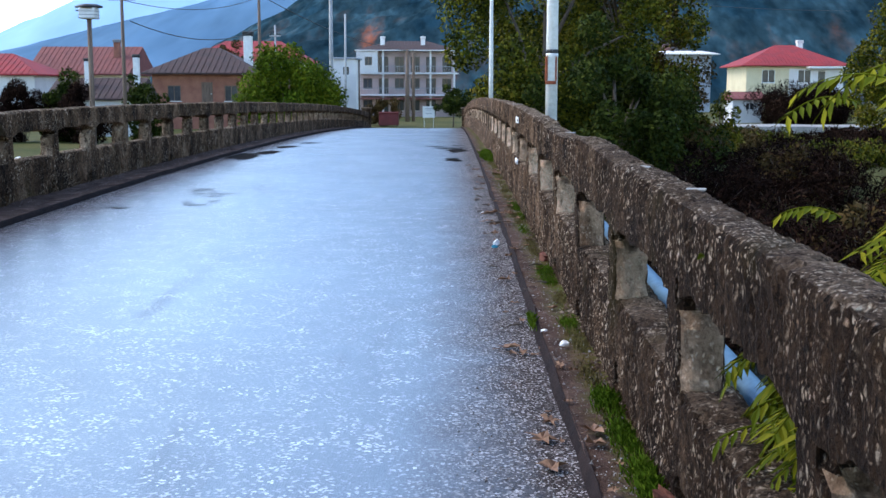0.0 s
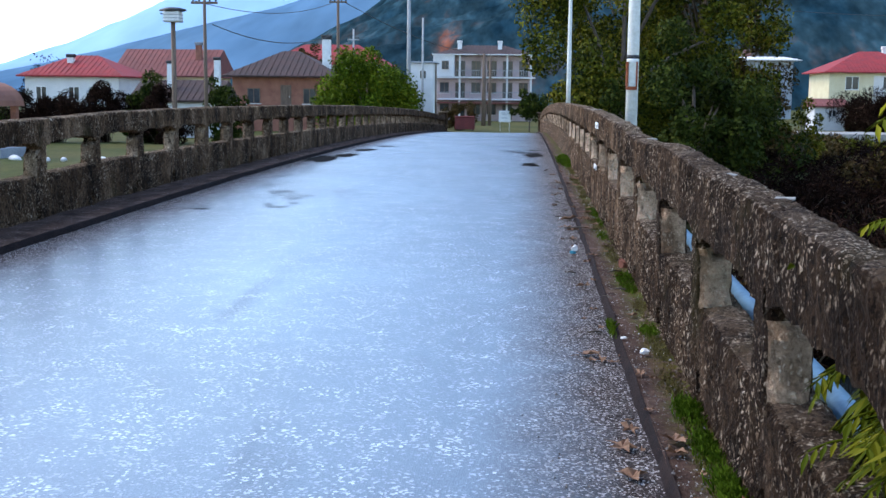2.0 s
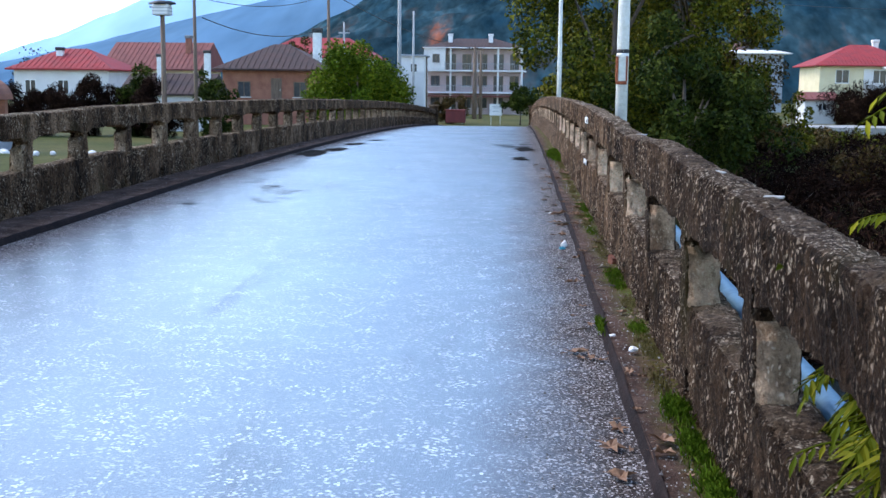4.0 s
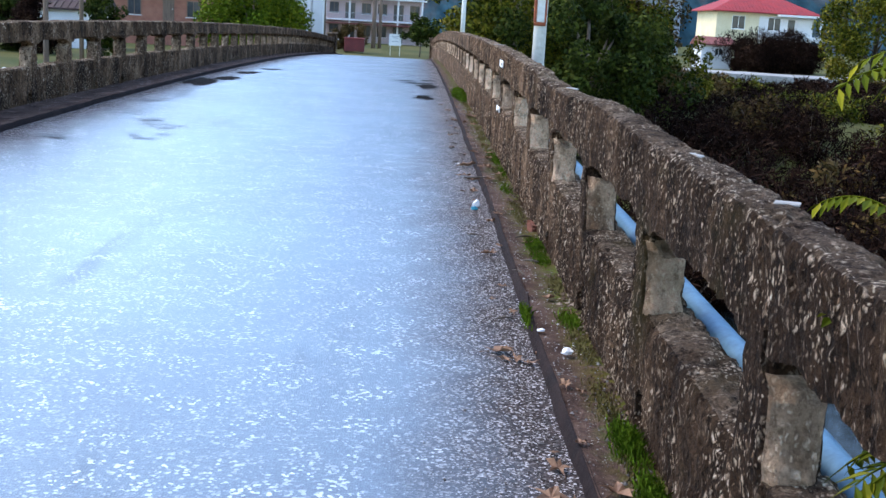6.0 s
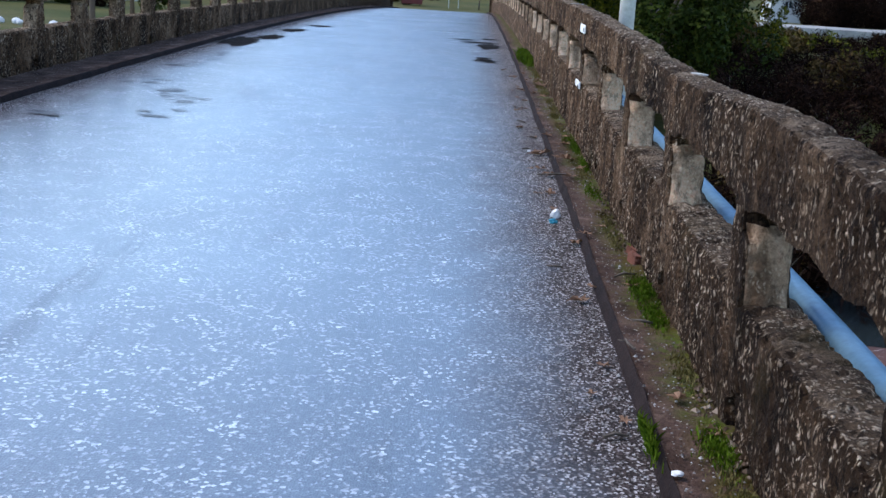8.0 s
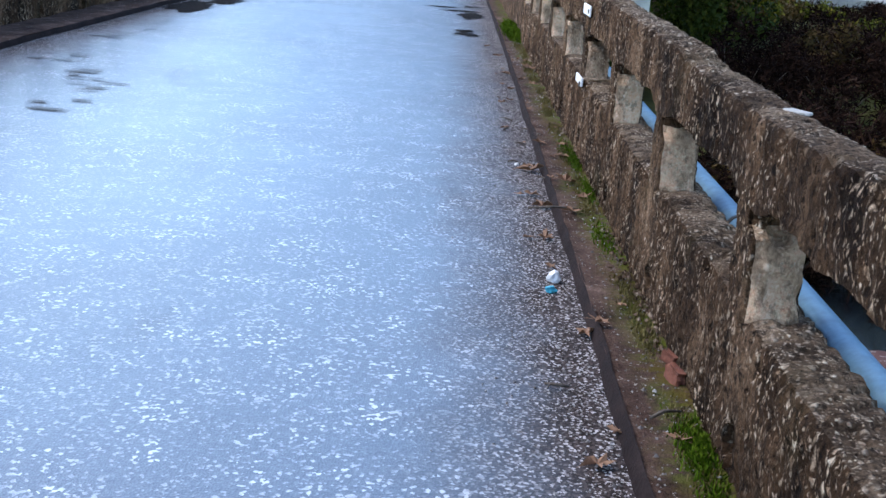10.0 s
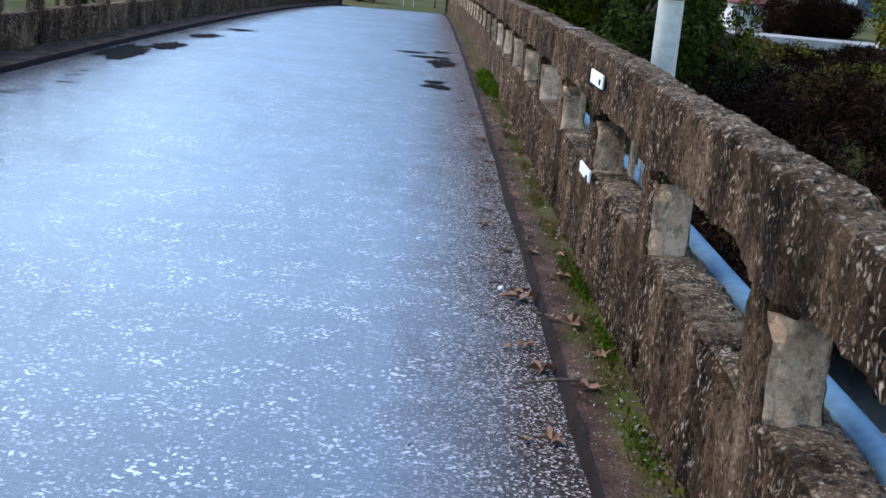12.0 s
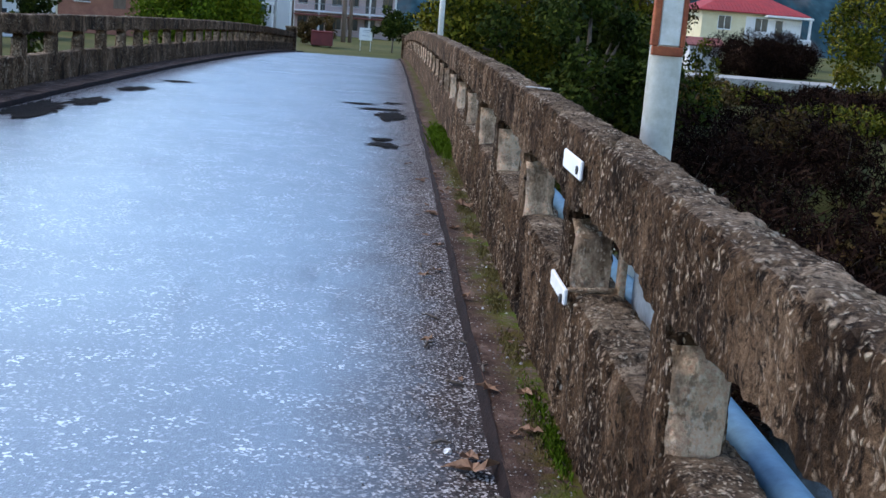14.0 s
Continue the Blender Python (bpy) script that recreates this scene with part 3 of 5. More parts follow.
def clumps(rng, n, w, h, base, r0, r1):
    out = []
    while len(out) < n:
        p = [rng.uniform(-1, 1) for _ in range(3)]
        q = math.sqrt(p[0] ** 2 + p[1] ** 2 + p[2] ** 2)
        if q < 1 and (q > 0.45 or rng.random() < 0.3):
            k = 1 + 0.25 * noise.noise((p[0] * 2, p[1] * 2, p[2] * 2 + w))
            out.append((p[0] * w / 2 * k, p[1] * w / 2 * k, base + (p[2] + 1) / 2 * h * k, rng.uniform(r0, r1)))
    return out


def tree(x, y, z, height, width, crown_base, material, seed, leaves, leaf, label, name="tree", trunk=0.18, n=46, full=1.0):
    rng = random.Random(seed)
    ob = thing(name, label, "tree" if name == "tree" else name, (x, y, z))
    top = height * 0.8
    lean = rng.uniform(-0.05, 0.05)
    bm = tube([(0, 0, -0.3), (lean * top * 0.3, 0.05, top * 0.35), (lean * top, 0, top)], [trunk, trunk * 0.75, trunk * 0.2])
    cl = clumps(rng, n, width, height - crown_base, crown_base, width * 0.09 * full, width * 0.17 * full)
    for cx, cy, cz, _ in cl[:14]:
        s = rng.uniform(0.3, 0.75)
        z0 = min(top * s, cz * 0.8)
        tube([(lean * z0, 0, z0), (cx * 0.5, cy * 0.5, z0 + (cz - z0) * 0.6), (cx, cy, cz)], [trunk * 0.4, trunk * 0.25, trunk * 0.08], 5, bm)
    part("trunk", bm, BARK, ob)
    v, f = leaf_cloud(cl, leaves, leaf, seed)
    mesh_part("crown", v, f, material, ob)
    return ob


def shrub(x, y, z, w, h, material, seed, leaves, leaf, label, name="shrub", full=1.0):
    rng = random.Random(seed)
    ob = thing(name, label, name, (x, y, z))
    bm = bmesh.new()
    cl = clumps(rng, 26, w, h, 0.1, w * 0.08 * full, w * 0.18 * full)
    for cx, cy, cz, _ in cl[:16]:
        tube([(cx * 0.15, cy * 0.15, -0.2), (cx * 0.6, cy * 0.6, cz * 0.6), (cx, cy, cz)], [0.03, 0.02, 0.008], 4, bm)
    part("woody_base", bm, BARK, ob)
    v, f = leaf_cloud(cl, leaves, leaf * (1.7 if material is BRUSH else 1), seed, 0.14 if material is BRUSH else 0.5)
    mesh_part("foliage", v, f, material, ob)
    return ob


OAK = "large riverside tree with olive-green leaves turning brown"
tree(4.2, 52, -4.4, 13.5, 9, 1.5, TREE_OLIVE, 11, 34000, 0.105, OAK, trunk=0.3)
tree(8.6, 58, -4.0, 15, 9.4, 1.0, TREE_OLIVE, 12, 36000, 0.105, OAK, trunk=0.3)
# dark leaves here and on the 8.8, 50 tree paint the stand's lower shade
tree(6.6, 46, -4.6, 8.4, 6, 0.8, TREE_DARK, 13, 24000, 0.10, "riverside tree with dense green leaves darkened to stand for shade", trunk=0.25)
tree(9.6, 63, -3.6, 13, 8, 1.0, TREE_BROWN, 14, 22000, 0.10, "tall tree with thinning brown autumn leaves", trunk=0.25)
tree(8.8, 50, -4.6, 7.2, 5.4, 0.5, TREE_DARK, 15, 16000, 0.10, "riverside tree with dense green leaves darkened to stand for shade", trunk=0.2)
tree(11.6, 64, -3.4, 7.6, 4.6, 0.6, TREE_BROWN, 16, 14000, 0.10, "smaller brownish autumn tree on the river bank", trunk=0.16)
tree(5.4, 61, -3.4, 13, 7, 2.0, TREE_OLIVE, 17, 20000, 0.11, OAK, trunk=0.25)
tree(14.7, 63, -3.6, 5.0, 2.8, 1.2, TREE_OLIVE, 18, 1900, 0.10, "slender young tree with a pale bare trunk", trunk=0.10, n=24)
tree(31, 80, -2.2, 9, 8, 0.6, TREE_OLIVE, 19, 14000, 0.13, "dull green tree near the red-roofed house", trunk=0.2)
tree(-8.5, 62, -2.6, 5.9, 5.2, 0.9, TREE_GREEN, 21, 42000, 0.085, "round bright green citrus tree behind the parapet", trunk=0.16, n=70, full=1.35)
tree(0.2, 118, -2.2, 3.9, 3.6, 1.4, TREE_DARK, 22, 3500, 0.16, "small round-headed dark green street tree", trunk=0.08)
tree(-18.6, 70, -2.4, 4.6, 2.2, 0.3, TREE_DARK, 23, 4000, 0.12, "small dark green conifer in a garden", trunk=0.08, n=40, full=1.5)
shrub(-7.2, 121, -2.2, 3.4, 2.6, TREE_BROWN, 33, 5000, 0.12, "low brown shrub in front of the apartments")
shrub(36.6, 126, -2.2, 6.4, 3.3, BRUSH, 31, 24000, 0.13, "rounded purple-brown leafless shrub beside the river road", "shrub", 1.7)
shrub(41.2, 129, -2.2, 7.0, 3.6, BRUSH, 32, 26000, 0.13, "rounded purple-brown leafless shrub beside the river road", "shrub", 1.7)
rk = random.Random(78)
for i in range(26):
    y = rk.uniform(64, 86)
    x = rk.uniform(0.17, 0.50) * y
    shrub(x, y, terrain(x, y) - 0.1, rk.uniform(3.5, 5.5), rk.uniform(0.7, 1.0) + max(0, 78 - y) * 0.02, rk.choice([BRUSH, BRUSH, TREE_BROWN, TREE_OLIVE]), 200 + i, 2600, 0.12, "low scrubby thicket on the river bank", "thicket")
rr = random.Random(77)
BRUSH_LABEL = {"shade_darkened_purple_twigs": "tangled dark purple-brown riverside shrub", "autumn_leaves": "low brown autumn shrub on the bank", "olive_leaves": "low olive-green shrub on the bank"}
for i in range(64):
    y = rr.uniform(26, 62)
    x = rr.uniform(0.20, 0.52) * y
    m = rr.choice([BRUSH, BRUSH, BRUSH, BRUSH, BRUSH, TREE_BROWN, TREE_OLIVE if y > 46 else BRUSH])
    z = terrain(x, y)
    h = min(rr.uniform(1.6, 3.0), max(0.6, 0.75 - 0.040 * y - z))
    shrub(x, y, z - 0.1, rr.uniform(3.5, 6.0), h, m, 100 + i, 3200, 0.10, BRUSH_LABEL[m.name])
for i in range(9):
    x = -44 + i * 2.4 + rr.uniform(-0.5, 0.5)
    shrub(x, 78 + rr.uniform(-2, 2), -2.4, 3.2, rr.uniform(3.4, 5.0), BRUSH if i in (4, 5, 6, 8) else TREE_DARK, 140 + i, 9000, 0.12, "dense dark green garden hedge bush", "hedge_bush", 1.5)


for x, y, h, w, k in ((-49, 128, 7.2, 6, 1), (-44.5, 135, 7.0, 5, 2), (-40.5, 140, 8.4, 6, 3), (-55, 132, 7.0, 7, 4)):
    tree(x, y, -2.2, h, w, 2.0, BRUSH, 60 + k, 1500, 0.16, "nearly bare grey-brown tree behind the village roofs", trunk=0.14, n=60)
tree(-24.5, 128, -2.2, 8.6, 4.2, 2.0, TREE_BROWN, 66, 6000, 0.14, "yellow-brown autumn tree behind the brick house", trunk=0.12)
for k, (x, y, w, h) in enumerate(((-9.6, 14.2, 3.0, 2.6), (-11.5, 17.5, 2.6, 1.6), (-14.5, 24, 3.4, 1.5), (-12.5, 33, 3.0, 1.3))):
    shrub(x, y, terrain(x, y) - 0.1, w, h, DRY_SHRUB, 170 + k, 5200, 0.07, "dry yellow-green weedy shrub below the bridge")
rw = random.Random(31)
for k in range(26):
    bm = bmesh.new()
    bmesh.ops.create_icosphere(bm, subdivisions=2, radius=rw.uniform(0.12, 0.26))
    for v in bm.verts:
        v.co *= 1 + 0.35 * noise.noise(v.co * 2.5 + Vector((k, 0, 0)))
        v.co.z *= 0.75
    ob = part("whitewashed_stone", bm, WALL_WHITE)
    x, y = -9.5 - k * 0.75 + rw.uniform(-0.2, 0.2), 56 + rw.uniform(-0.8, 0.8)
    ob.location = (x, y, terrain(x, y) + 0.12)
    tagged(ob, "whitewashed boulder edging the riverside grass", "stone", "white edging stones")


# ---- hills ----
def hills(name, label, material, y0, crest, depth, x0, x1, nx, ny, lump):
    """A wooded slope that rises from the valley; crest(x) gives its height."""
    verts = []
    for j in range(ny + 1):
        v = j / ny
        for i in range(nx + 1):
            x = x0 + (x1 - x0) * i / nx
            h = crest(x) * (math.sin(min(1, v) * math.pi / 2) ** 1.2)
            h += lump * (noise.noise((x / 14, v * depth / 14, 0.5)) + 2.5 * noise.noise((x / 70, v * depth / 70, 2.5))) * min(1, v * 6)
            verts.append((x, y0 + v * depth, -4 + h))
    w = nx + 1
    faces = [(j * w + i, j * w + i + 1, (j + 1) * w + i + 1, (j + 1) * w + i) for j in range(ny) for i in range(nx)]
    tagged(mesh_part(name, verts, faces, material, smooth=True), label, "hill", kind="structure")


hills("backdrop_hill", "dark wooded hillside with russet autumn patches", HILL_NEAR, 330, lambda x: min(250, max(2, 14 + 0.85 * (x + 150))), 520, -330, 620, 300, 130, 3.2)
hills("backdrop_ridge", "wooded ridge painted haze blue behind the near hillside", HILL_MID, 860, lambda x: min(420, max(2, 52 + 0.28 * (x + 470))), 520, -900, 1100, 160, 40, 1.2)
hills("backdrop_mountain", "mountain ridge painted pale haze blue far beyond the village", HILL_FAR, 1500, lambda x: min(800, max(2, 88 + 0.56 * (x + 868))), 900, -1500, 1800, 120, 40, 2.0)


# ---- buildings ----
def window(parent, x, z, w, h, y, frame_mat=None):
    """A window set into the front wall at depth y, with frame, pane and sill."""
    t = 0.07
    bm = box(x - w / 2, x + w / 2, y - 0.05, y + 0.02, z, z + t)
    box(x - w / 2, x + w / 2, y - 0.05, y + 0.02, z + h - t, z + h, bm=bm)
    for u in (x - w / 2, x - t / 2, x + w / 2 - t):
        box(u, u + t, y - 0.05, y + 0.02, z + t, z + h - t, bm=bm)
    fr = part("window", bm, frame_mat or WHITE_PAINT, parent)
    part("pane", box(x - w / 2 + t, x + w / 2 - t, y - 0.02, y, z + t, z + h - t), PANE, fr)
    part("sill", box(x - w / 2 - 0.08, x + w / 2 + 0.08, y - 0.16, y, z - 0.07, z, 0.01), WALL_WHITE, fr)


def hip_roof(w, d, z, rise, over, ridge, gable=False):
    """A tiled roof: four slopes, eaves board and courses of tiles as ridges."""
    bm = bmesh.new()
    a, b = w / 2 + over, d / 2 + over
    r = ridge / 2
    low = [bm.verts.new(p) for p in ((-a, -b, z), (a, -b, z), (a, b, z), (-a, b, z))]
    base = [bm.verts.new((v.co.x, v.co.y, z - 0.14)) for v in low]
    r0, r1 = bm.verts.new((-a if gable else -r, 0, z + rise)), bm.verts.new((a if gable else r, 0, z + rise))
    for f in ((low[0], low[1], r1, r0), (low[2], low[3], r0, r1), (low[1], low[2], r1), (low[3], low[0], r0), base[::-1]):
        bm.faces.new(f)
    for i in range(4):
        bm.faces.new((base[i], base[(i + 1) % 4], low[(i + 1) % 4], low[i]))
    bmesh.ops.recalc_face_normals(bm, faces=bm.faces)
    return bm


def tile_rows(w, d, z, rise, over, ridge, gable=False):
    """Raised rows of roof tiles running down the front slope."""
    bm = bmesh.new()
    a, b, r = w / 2 + over, d / 2 + over, ridge / 2
    n = max(6, int(w / 0.45))
    for i in range(1, n):
        x = -a + 2 * a * i / n
        top = 1.0 if gable or abs(x) <= r else 1 - (abs(x) - r) / (a - r)
        if top > 0.05:
            tube([(x, -b - 0.02, z + 0.02), (x, -b * (1 - top), z + rise * top + 0.02)], [0.028, 0.028], 4, bm)
    return bm


def chimney(parent, x, y, z0, z1, w=0.5, material=None, cap=None):
    c = part("chimney", box(x - w / 2, x + w / 2, y - w / 2, y + w / 2, z0, z1, 0.03), material or WHITE_PAINT, parent)
    part("cap", box(x - w * 0.62, x + w * 0.62, y - w * 0.62, y + w * 0.62, z1, z1 + w * 0.55, 0.05), cap or BLACK, c)


def house(x, y, z, w, d, h, rise, wall_m, roof_m, label, ridge=None, over=0.5, windows=(), doors=(), turn=0, gable=False, chimneys=()):
    ob = thing("house", label, "house", (x, y, z), turn=turn)
    part("wall", box(-w / 2, w / 2, -d / 2, d / 2, -0.8, h, 0.02), wall_m, ob)
    ridge = ridge if ridge is not None else max(0.5, w - d)
    roof = part("roof", hip_roof(w, d, h + 0.14, rise, over, ridge, gable), roof_m, ob)
    tagged(part("roof_tiles", tile_rows(w, d, h + 0.14, rise, over, ridge, gable), roof_m, roof), kind="stuff")
    for wx, wz, ww, wh in windows:
        window(ob, wx, wz, ww, wh, -d / 2, WOOD_POLE if wall_m is WALL_BRICK else None)
    for dx, dw, dh, dz in doors:
        dr = part("door", box(dx - dw / 2, dx + dw / 2, -d / 2 - 0.04, -d / 2 + 0.02, dz, dz + dh, 0.01), WOOD_POLE, ob)
        part("handle", box(dx + dw * 0.32, dx + dw * 0.38, -d / 2 - 0.09, -d / 2 - 0.04, dz + 1.0, dz + 1.1), GALVANISED, dr)
    for c in chimneys:
        chimney(ob, *c)
    return ob


def apartment(x, y, z):
    ob = thing("apartment_building", "three-storey pale pinkish apartment building with long balconies", "building", (x, y, z))
    w, d, fl = 13.6, 9.0, 3.05
    part("wall", box(-w / 2, w / 2, -d / 2, d / 2, -0.5, 3 * fl, 0.03), WALL_PINK, ob)
    roof = part("roof", hip_roof(w, d, 3 * fl + 0.15, 1.5, 0.7, 5.5), ROOF_BROWN, ob)
    tagged(part("roof_tiles", tile_rows(w, d, 3 * fl + 0.15, 1.5, 0.7, 5.5), ROOF_BROWN, roof), kind="stuff")
    for cx in (-3.6, 2.2):
        chimney(ob, cx, -2.0, 3 * fl + 0.4, 3 * fl + 1.9, 0.6, WHITE_PAINT, WALL_WHITE)
    for f in range(3):
        z0 = f * fl
        for i in range(6):
            wx = -w / 2 + 1.2 + i * 2.25
            if i in (1, 4):
                window(ob, wx, z0 + 0.15, 1.4, 2.2, -d / 2, WOOD_POLE)
            else:
                window(ob, wx, z0 + (0.15 if f == 2 else 0.85), 1.3, 2.2 if f == 2 else 1.5, -d / 2, WOOD_POLE)
        if f:
            b = part("balcony", box(-w / 2 - 0.3, w / 2 + 0.5, -d / 2 - 1.4, -d / 2, z0 - 0.12, z0 + 0.08, 0.02), WALL_WHITE, ob)
            bm = box(-w / 2 - 0.25, w / 2 + 0.45, -d / 2 - 1.38, -d / 2 - 1.33, z0 + 0.95, z0 + 1.02)
            for i in range(46):
                u = -w / 2 - 0.22 + i * (w + 0.65) / 45
                box(u, u + 0.035, -d / 2 - 1.37, -d / 2 - 1.34, z0 + 0.08, z0 + 0.95, bm=bm)
            part("railing", bm, WALL_GREY, b)
    for i in range(5):
        u = -w / 2 + 0.1 + i * (w - 0.2) / 4
        part("pillar", box(u - 0.13, u + 0.13, -d / 2 - 1.35, -d / 2 - 1.1, 0, 3 * fl + 0.1, 0.02), WALL_WHITE, ob)
    part("corner_room", box(-w / 2 - 0.3, -w / 2 + 2.7, -d / 2 - 1.4, -d / 2, 2 * fl + 0.1, 3 * fl + 0.05, 0.02), WALL_WHITE, ob)
    window(ob, -w / 2 + 1.4, 2 * fl + 1.1, 1.0, 1.2, -d / 2 - 1.4, WOOD_POLE)
    part("eaves_slab", box(-w / 2 - 0.5, w / 2 + 0.6, -d / 2 - 1.6, d / 2, 3 * fl + 0.05, 3 * fl + 0.2, 0.02), WALL_WHITE, ob)
    part("awning", box(-w / 2, w / 2 + 0.3, -d / 2 - 2.4, -d / 2, 2.45, 2.6, 0.02), ROOF_DULL, ob)
    return ob


apartment(-6.3, 170, -2.2)
box_house = thing("flat_roofed_house", "white flat-roofed house block beside the apartment building", "house", (-13.6, 150, -2.2))
part("wall", box(-1.3, 1.6, -3, 3, -0.4, 7.6, 0.02), WALL_WHITE, box_house)
part("slab", box(-1.6, 1.9, -3.4, 3.2, 7.6, 7.8, 0.02), WALL_GREY, box_house)
window(box_house, 0.3, 5.6, 0.9, 1.1, -3)
window(box_house, -0.4, 2.4, 0.9, 1.3, -3)
house(-18.4, 140, -2.2, 6.4, 8, 5.6, 1.0, WALL_GREY, ROOF_GREY, "grey house with a low grey roof and veranda", windows=((-1.6, 3.4, 1.2, 1.2), (1.4, 3.4, 1.2, 1.2)), over=0.6)
verandah = thing("veranda", "white open veranda with a railing and flat slab roof", "veranda", (-13.4, 126, -2.2))
part("slab", box(-2.6, 1.8, -2, 2, 3.5, 3.75, 0.02), WALL_WHITE, verandah)
part("floor_slab", box(-2.6, 1.8, -2, 2, 0.9, 1.1, 0.02), WALL_WHITE, verandah)
for u in (-2.5, -0.4, 1.6):
    part("column", box(u, u + 0.2, -1.95, -1.75, 1.1, 3.5, 0.02), WALL_WHITE, verandah)
part("base", box(-2.4, 1.6, -1.6, 2, -0.4, 0.9), WALL_GREY, verandah)
house(-22.6, 110, -2.1, 9.2, 9, 5.0, 2.4, WALL_BRICK, ROOF_BROWN, "brick house with a dark brown tiled hip roof", ridge=1.5, over=0.8,
      windows=((-2.6, 2.6, 1.2, 1.4), (2.6, 2.6, 1.2, 1.4)), doors=((0.4, 1.0, 2.1, 2.2),), chimneys=((3.6, -1.0, 5.6, 8.6, 0.75),))
house(-25.5, 150, -2.2, 14, 10, 7.2, 2.6, WALL_WHITE, ROOF_RED, "house with a broad red tiled roof behind the brick house", ridge=7, over=0.8)
house(-43.4, 112, -2.2, 9.2, 8, 5.0, 2.0, WALL_WHITE, ROOF_RED, "white house with a red tiled roof and pale front gable", ridge=2.4, over=0.6,
      windows=((-3.0, 2.8, 1.1, 1.3), (0.2, 2.8, 1.1, 1.3)), chimneys=((-1.0, -1.5, 5.6, 6.9, 0.6),))
house(-38.2, 124, -2.2, 9.5, 10, 5.2, 2.9, WALL_CREAM, ROOF_DULL, "long house with a faded brownish-red tiled roof", gable=True, over=0.6,
      windows=((-3.4, 2.6, 1.1, 1.3), (-0.6, 2.6, 1.1, 1.3)), chimneys=((3.2, -2.0, 5.8, 8.6, 0.6, WALL_BRICK, ROOF_GREY),))
house(-27.6, 92, -2.2, 6.4, 6, 2.9, 1.6, WALL_WHITE, ROOF_BROWN, "small white house with a dark gabled roof", gable=True, over=0.4,
      windows=((-1.7, 1.1, 0.9, 1.0), (1.3, 1.1, 0.9, 1.0)), chimneys=((-0.8, -1.2, 3.2, 5.9, 0.45), (3.0, -1.2, 3.2, 6.2, 0.45)))
red_house = house(50.0, 176, -2.2, 14.0, 12, 7.3, 3.1, WALL_CREAM, ROOF_RED, "cream and white two-storey house with a bright red hip roof", ridge=2.8, over=0.95,
      windows=((-3.8, 4.9, 1.9, 1.9),))
part("front_wall", box(-0.8, 7.1, -6.10, -6.0, 1.6, 6.9), WALL_WHITE, red_house)
window(red_house, 1.4, 4.9, 1.9, 1.9, -6.10)
door = part("balcony_door", box(3.4, 4.4, -6.14, -6.08, 4.3, 6.6, 0.01), PANE, red_house)
part("handle", box(3.5, 3.56, -6.2, -6.14, 5.3, 5.5), GALVANISED, door)
part("porch_slab", box(1.6, 8.1, -8.0, -6.1, 6.95, 7.25, 0.03), WALL_WHITE, red_house)
part("porch_post", box(7.6, 7.9, -7.9, -7.6, 1.6, 6.95, 0.02), WALL_WHITE, red_house)
part("balcony", box(-0.8, 8.1, -8.0, -6.1, 3.6, 4.3, 0.03), WALL_WHITE, red_house)
chimney(red_house, 2.6, 1.0, 9.2, 10.9, 0.8, WHITE_PAINT, WALL_WHITE)
house(33.4, 133, -1.4, 3.4, 4.0, 1.9, 0.8, WALL_WHITE, ROOF_DULL, "small white shed with a dull red gabled roof", gable=True, over=0.35, windows=((0.2, 0.8, 0.9, 0.8),))
house(39.5, 210, -2.2, 12, 11, 10.0, 0.7, WALL_GREY, WALL_WHITE, "pale flat-roofed house half hidden by trees", over=1.2, ridge=11)


def pavilion(x, y, z):
    """A small arched brick shelter with a tiled roof."""
    ob = thing("arched_pavilion", "small orange-brick arched shelter with a red tiled roof", "pavilion", (x, y, z))
    for sx in (-1.35, 1.35):
        for sy in (-1.2, 1.2):
            part("pillar", box(sx - 0.17, sx + 0.17, sy - 0.17, sy + 0.17, 0, 2.2, 0.02), WALL_BRICK, ob)
    for sy in (-1.2, 1.2):
        bm = bmesh.new()
        n = 14
        ring = []
        for i in range(n + 1):
            a = math.pi * i / n
            ring.append([bm.verts.new((r * math.cos(a), sy + o, 2.2 + r * 0.75 * math.sin(a))) for r, o in ((1.18, -0.17), (1.52, -0.17), (1.52, 0.17), (1.18, 0.17))])
        for a, b in zip(ring, ring[1:]):
            for k in range(4):
                bm.faces.new((a[k], a[(k + 1) % 4], b[(k + 1) % 4], b[k]))
        bmesh.ops.recalc_face_normals(bm, faces=bm.faces)
        part("arch", bm, WALL_BRICK, ob, "pale orange brick arch")
    bm = bmesh.new()
    n = 14
    rows = []
    for i in range(n + 1):
        a = math.pi * i / n
        rows.append([bm.verts.new((r * math.cos(a) * 1.05, yy, 2.25 + r * 0.78 * math.sin(a))) for yy in (-1.55, 1.55) for r in (1.55, 1.68)])
    for a, b in zip(rows, rows[1:]):
        for q in ((a[1], a[3], b[3], b[1]), (a[0], b[0], b[2], a[2]), (a[0], a[1], b[1], b[0]), (a[2], b[2], b[3], a[3])):
            bm.faces.new(q)
    bmesh.ops.recalc_face_normals(bm, faces=bm.faces)
    part("roof", bm, WALL_BRICK, ob)
    part("plinth", box(-1.8, 1.8, -1.6, 1.6, -1.2, 0.05, 0.03), WALL_GREY, ob)


pavilion(-29.2, 60, -1.6)


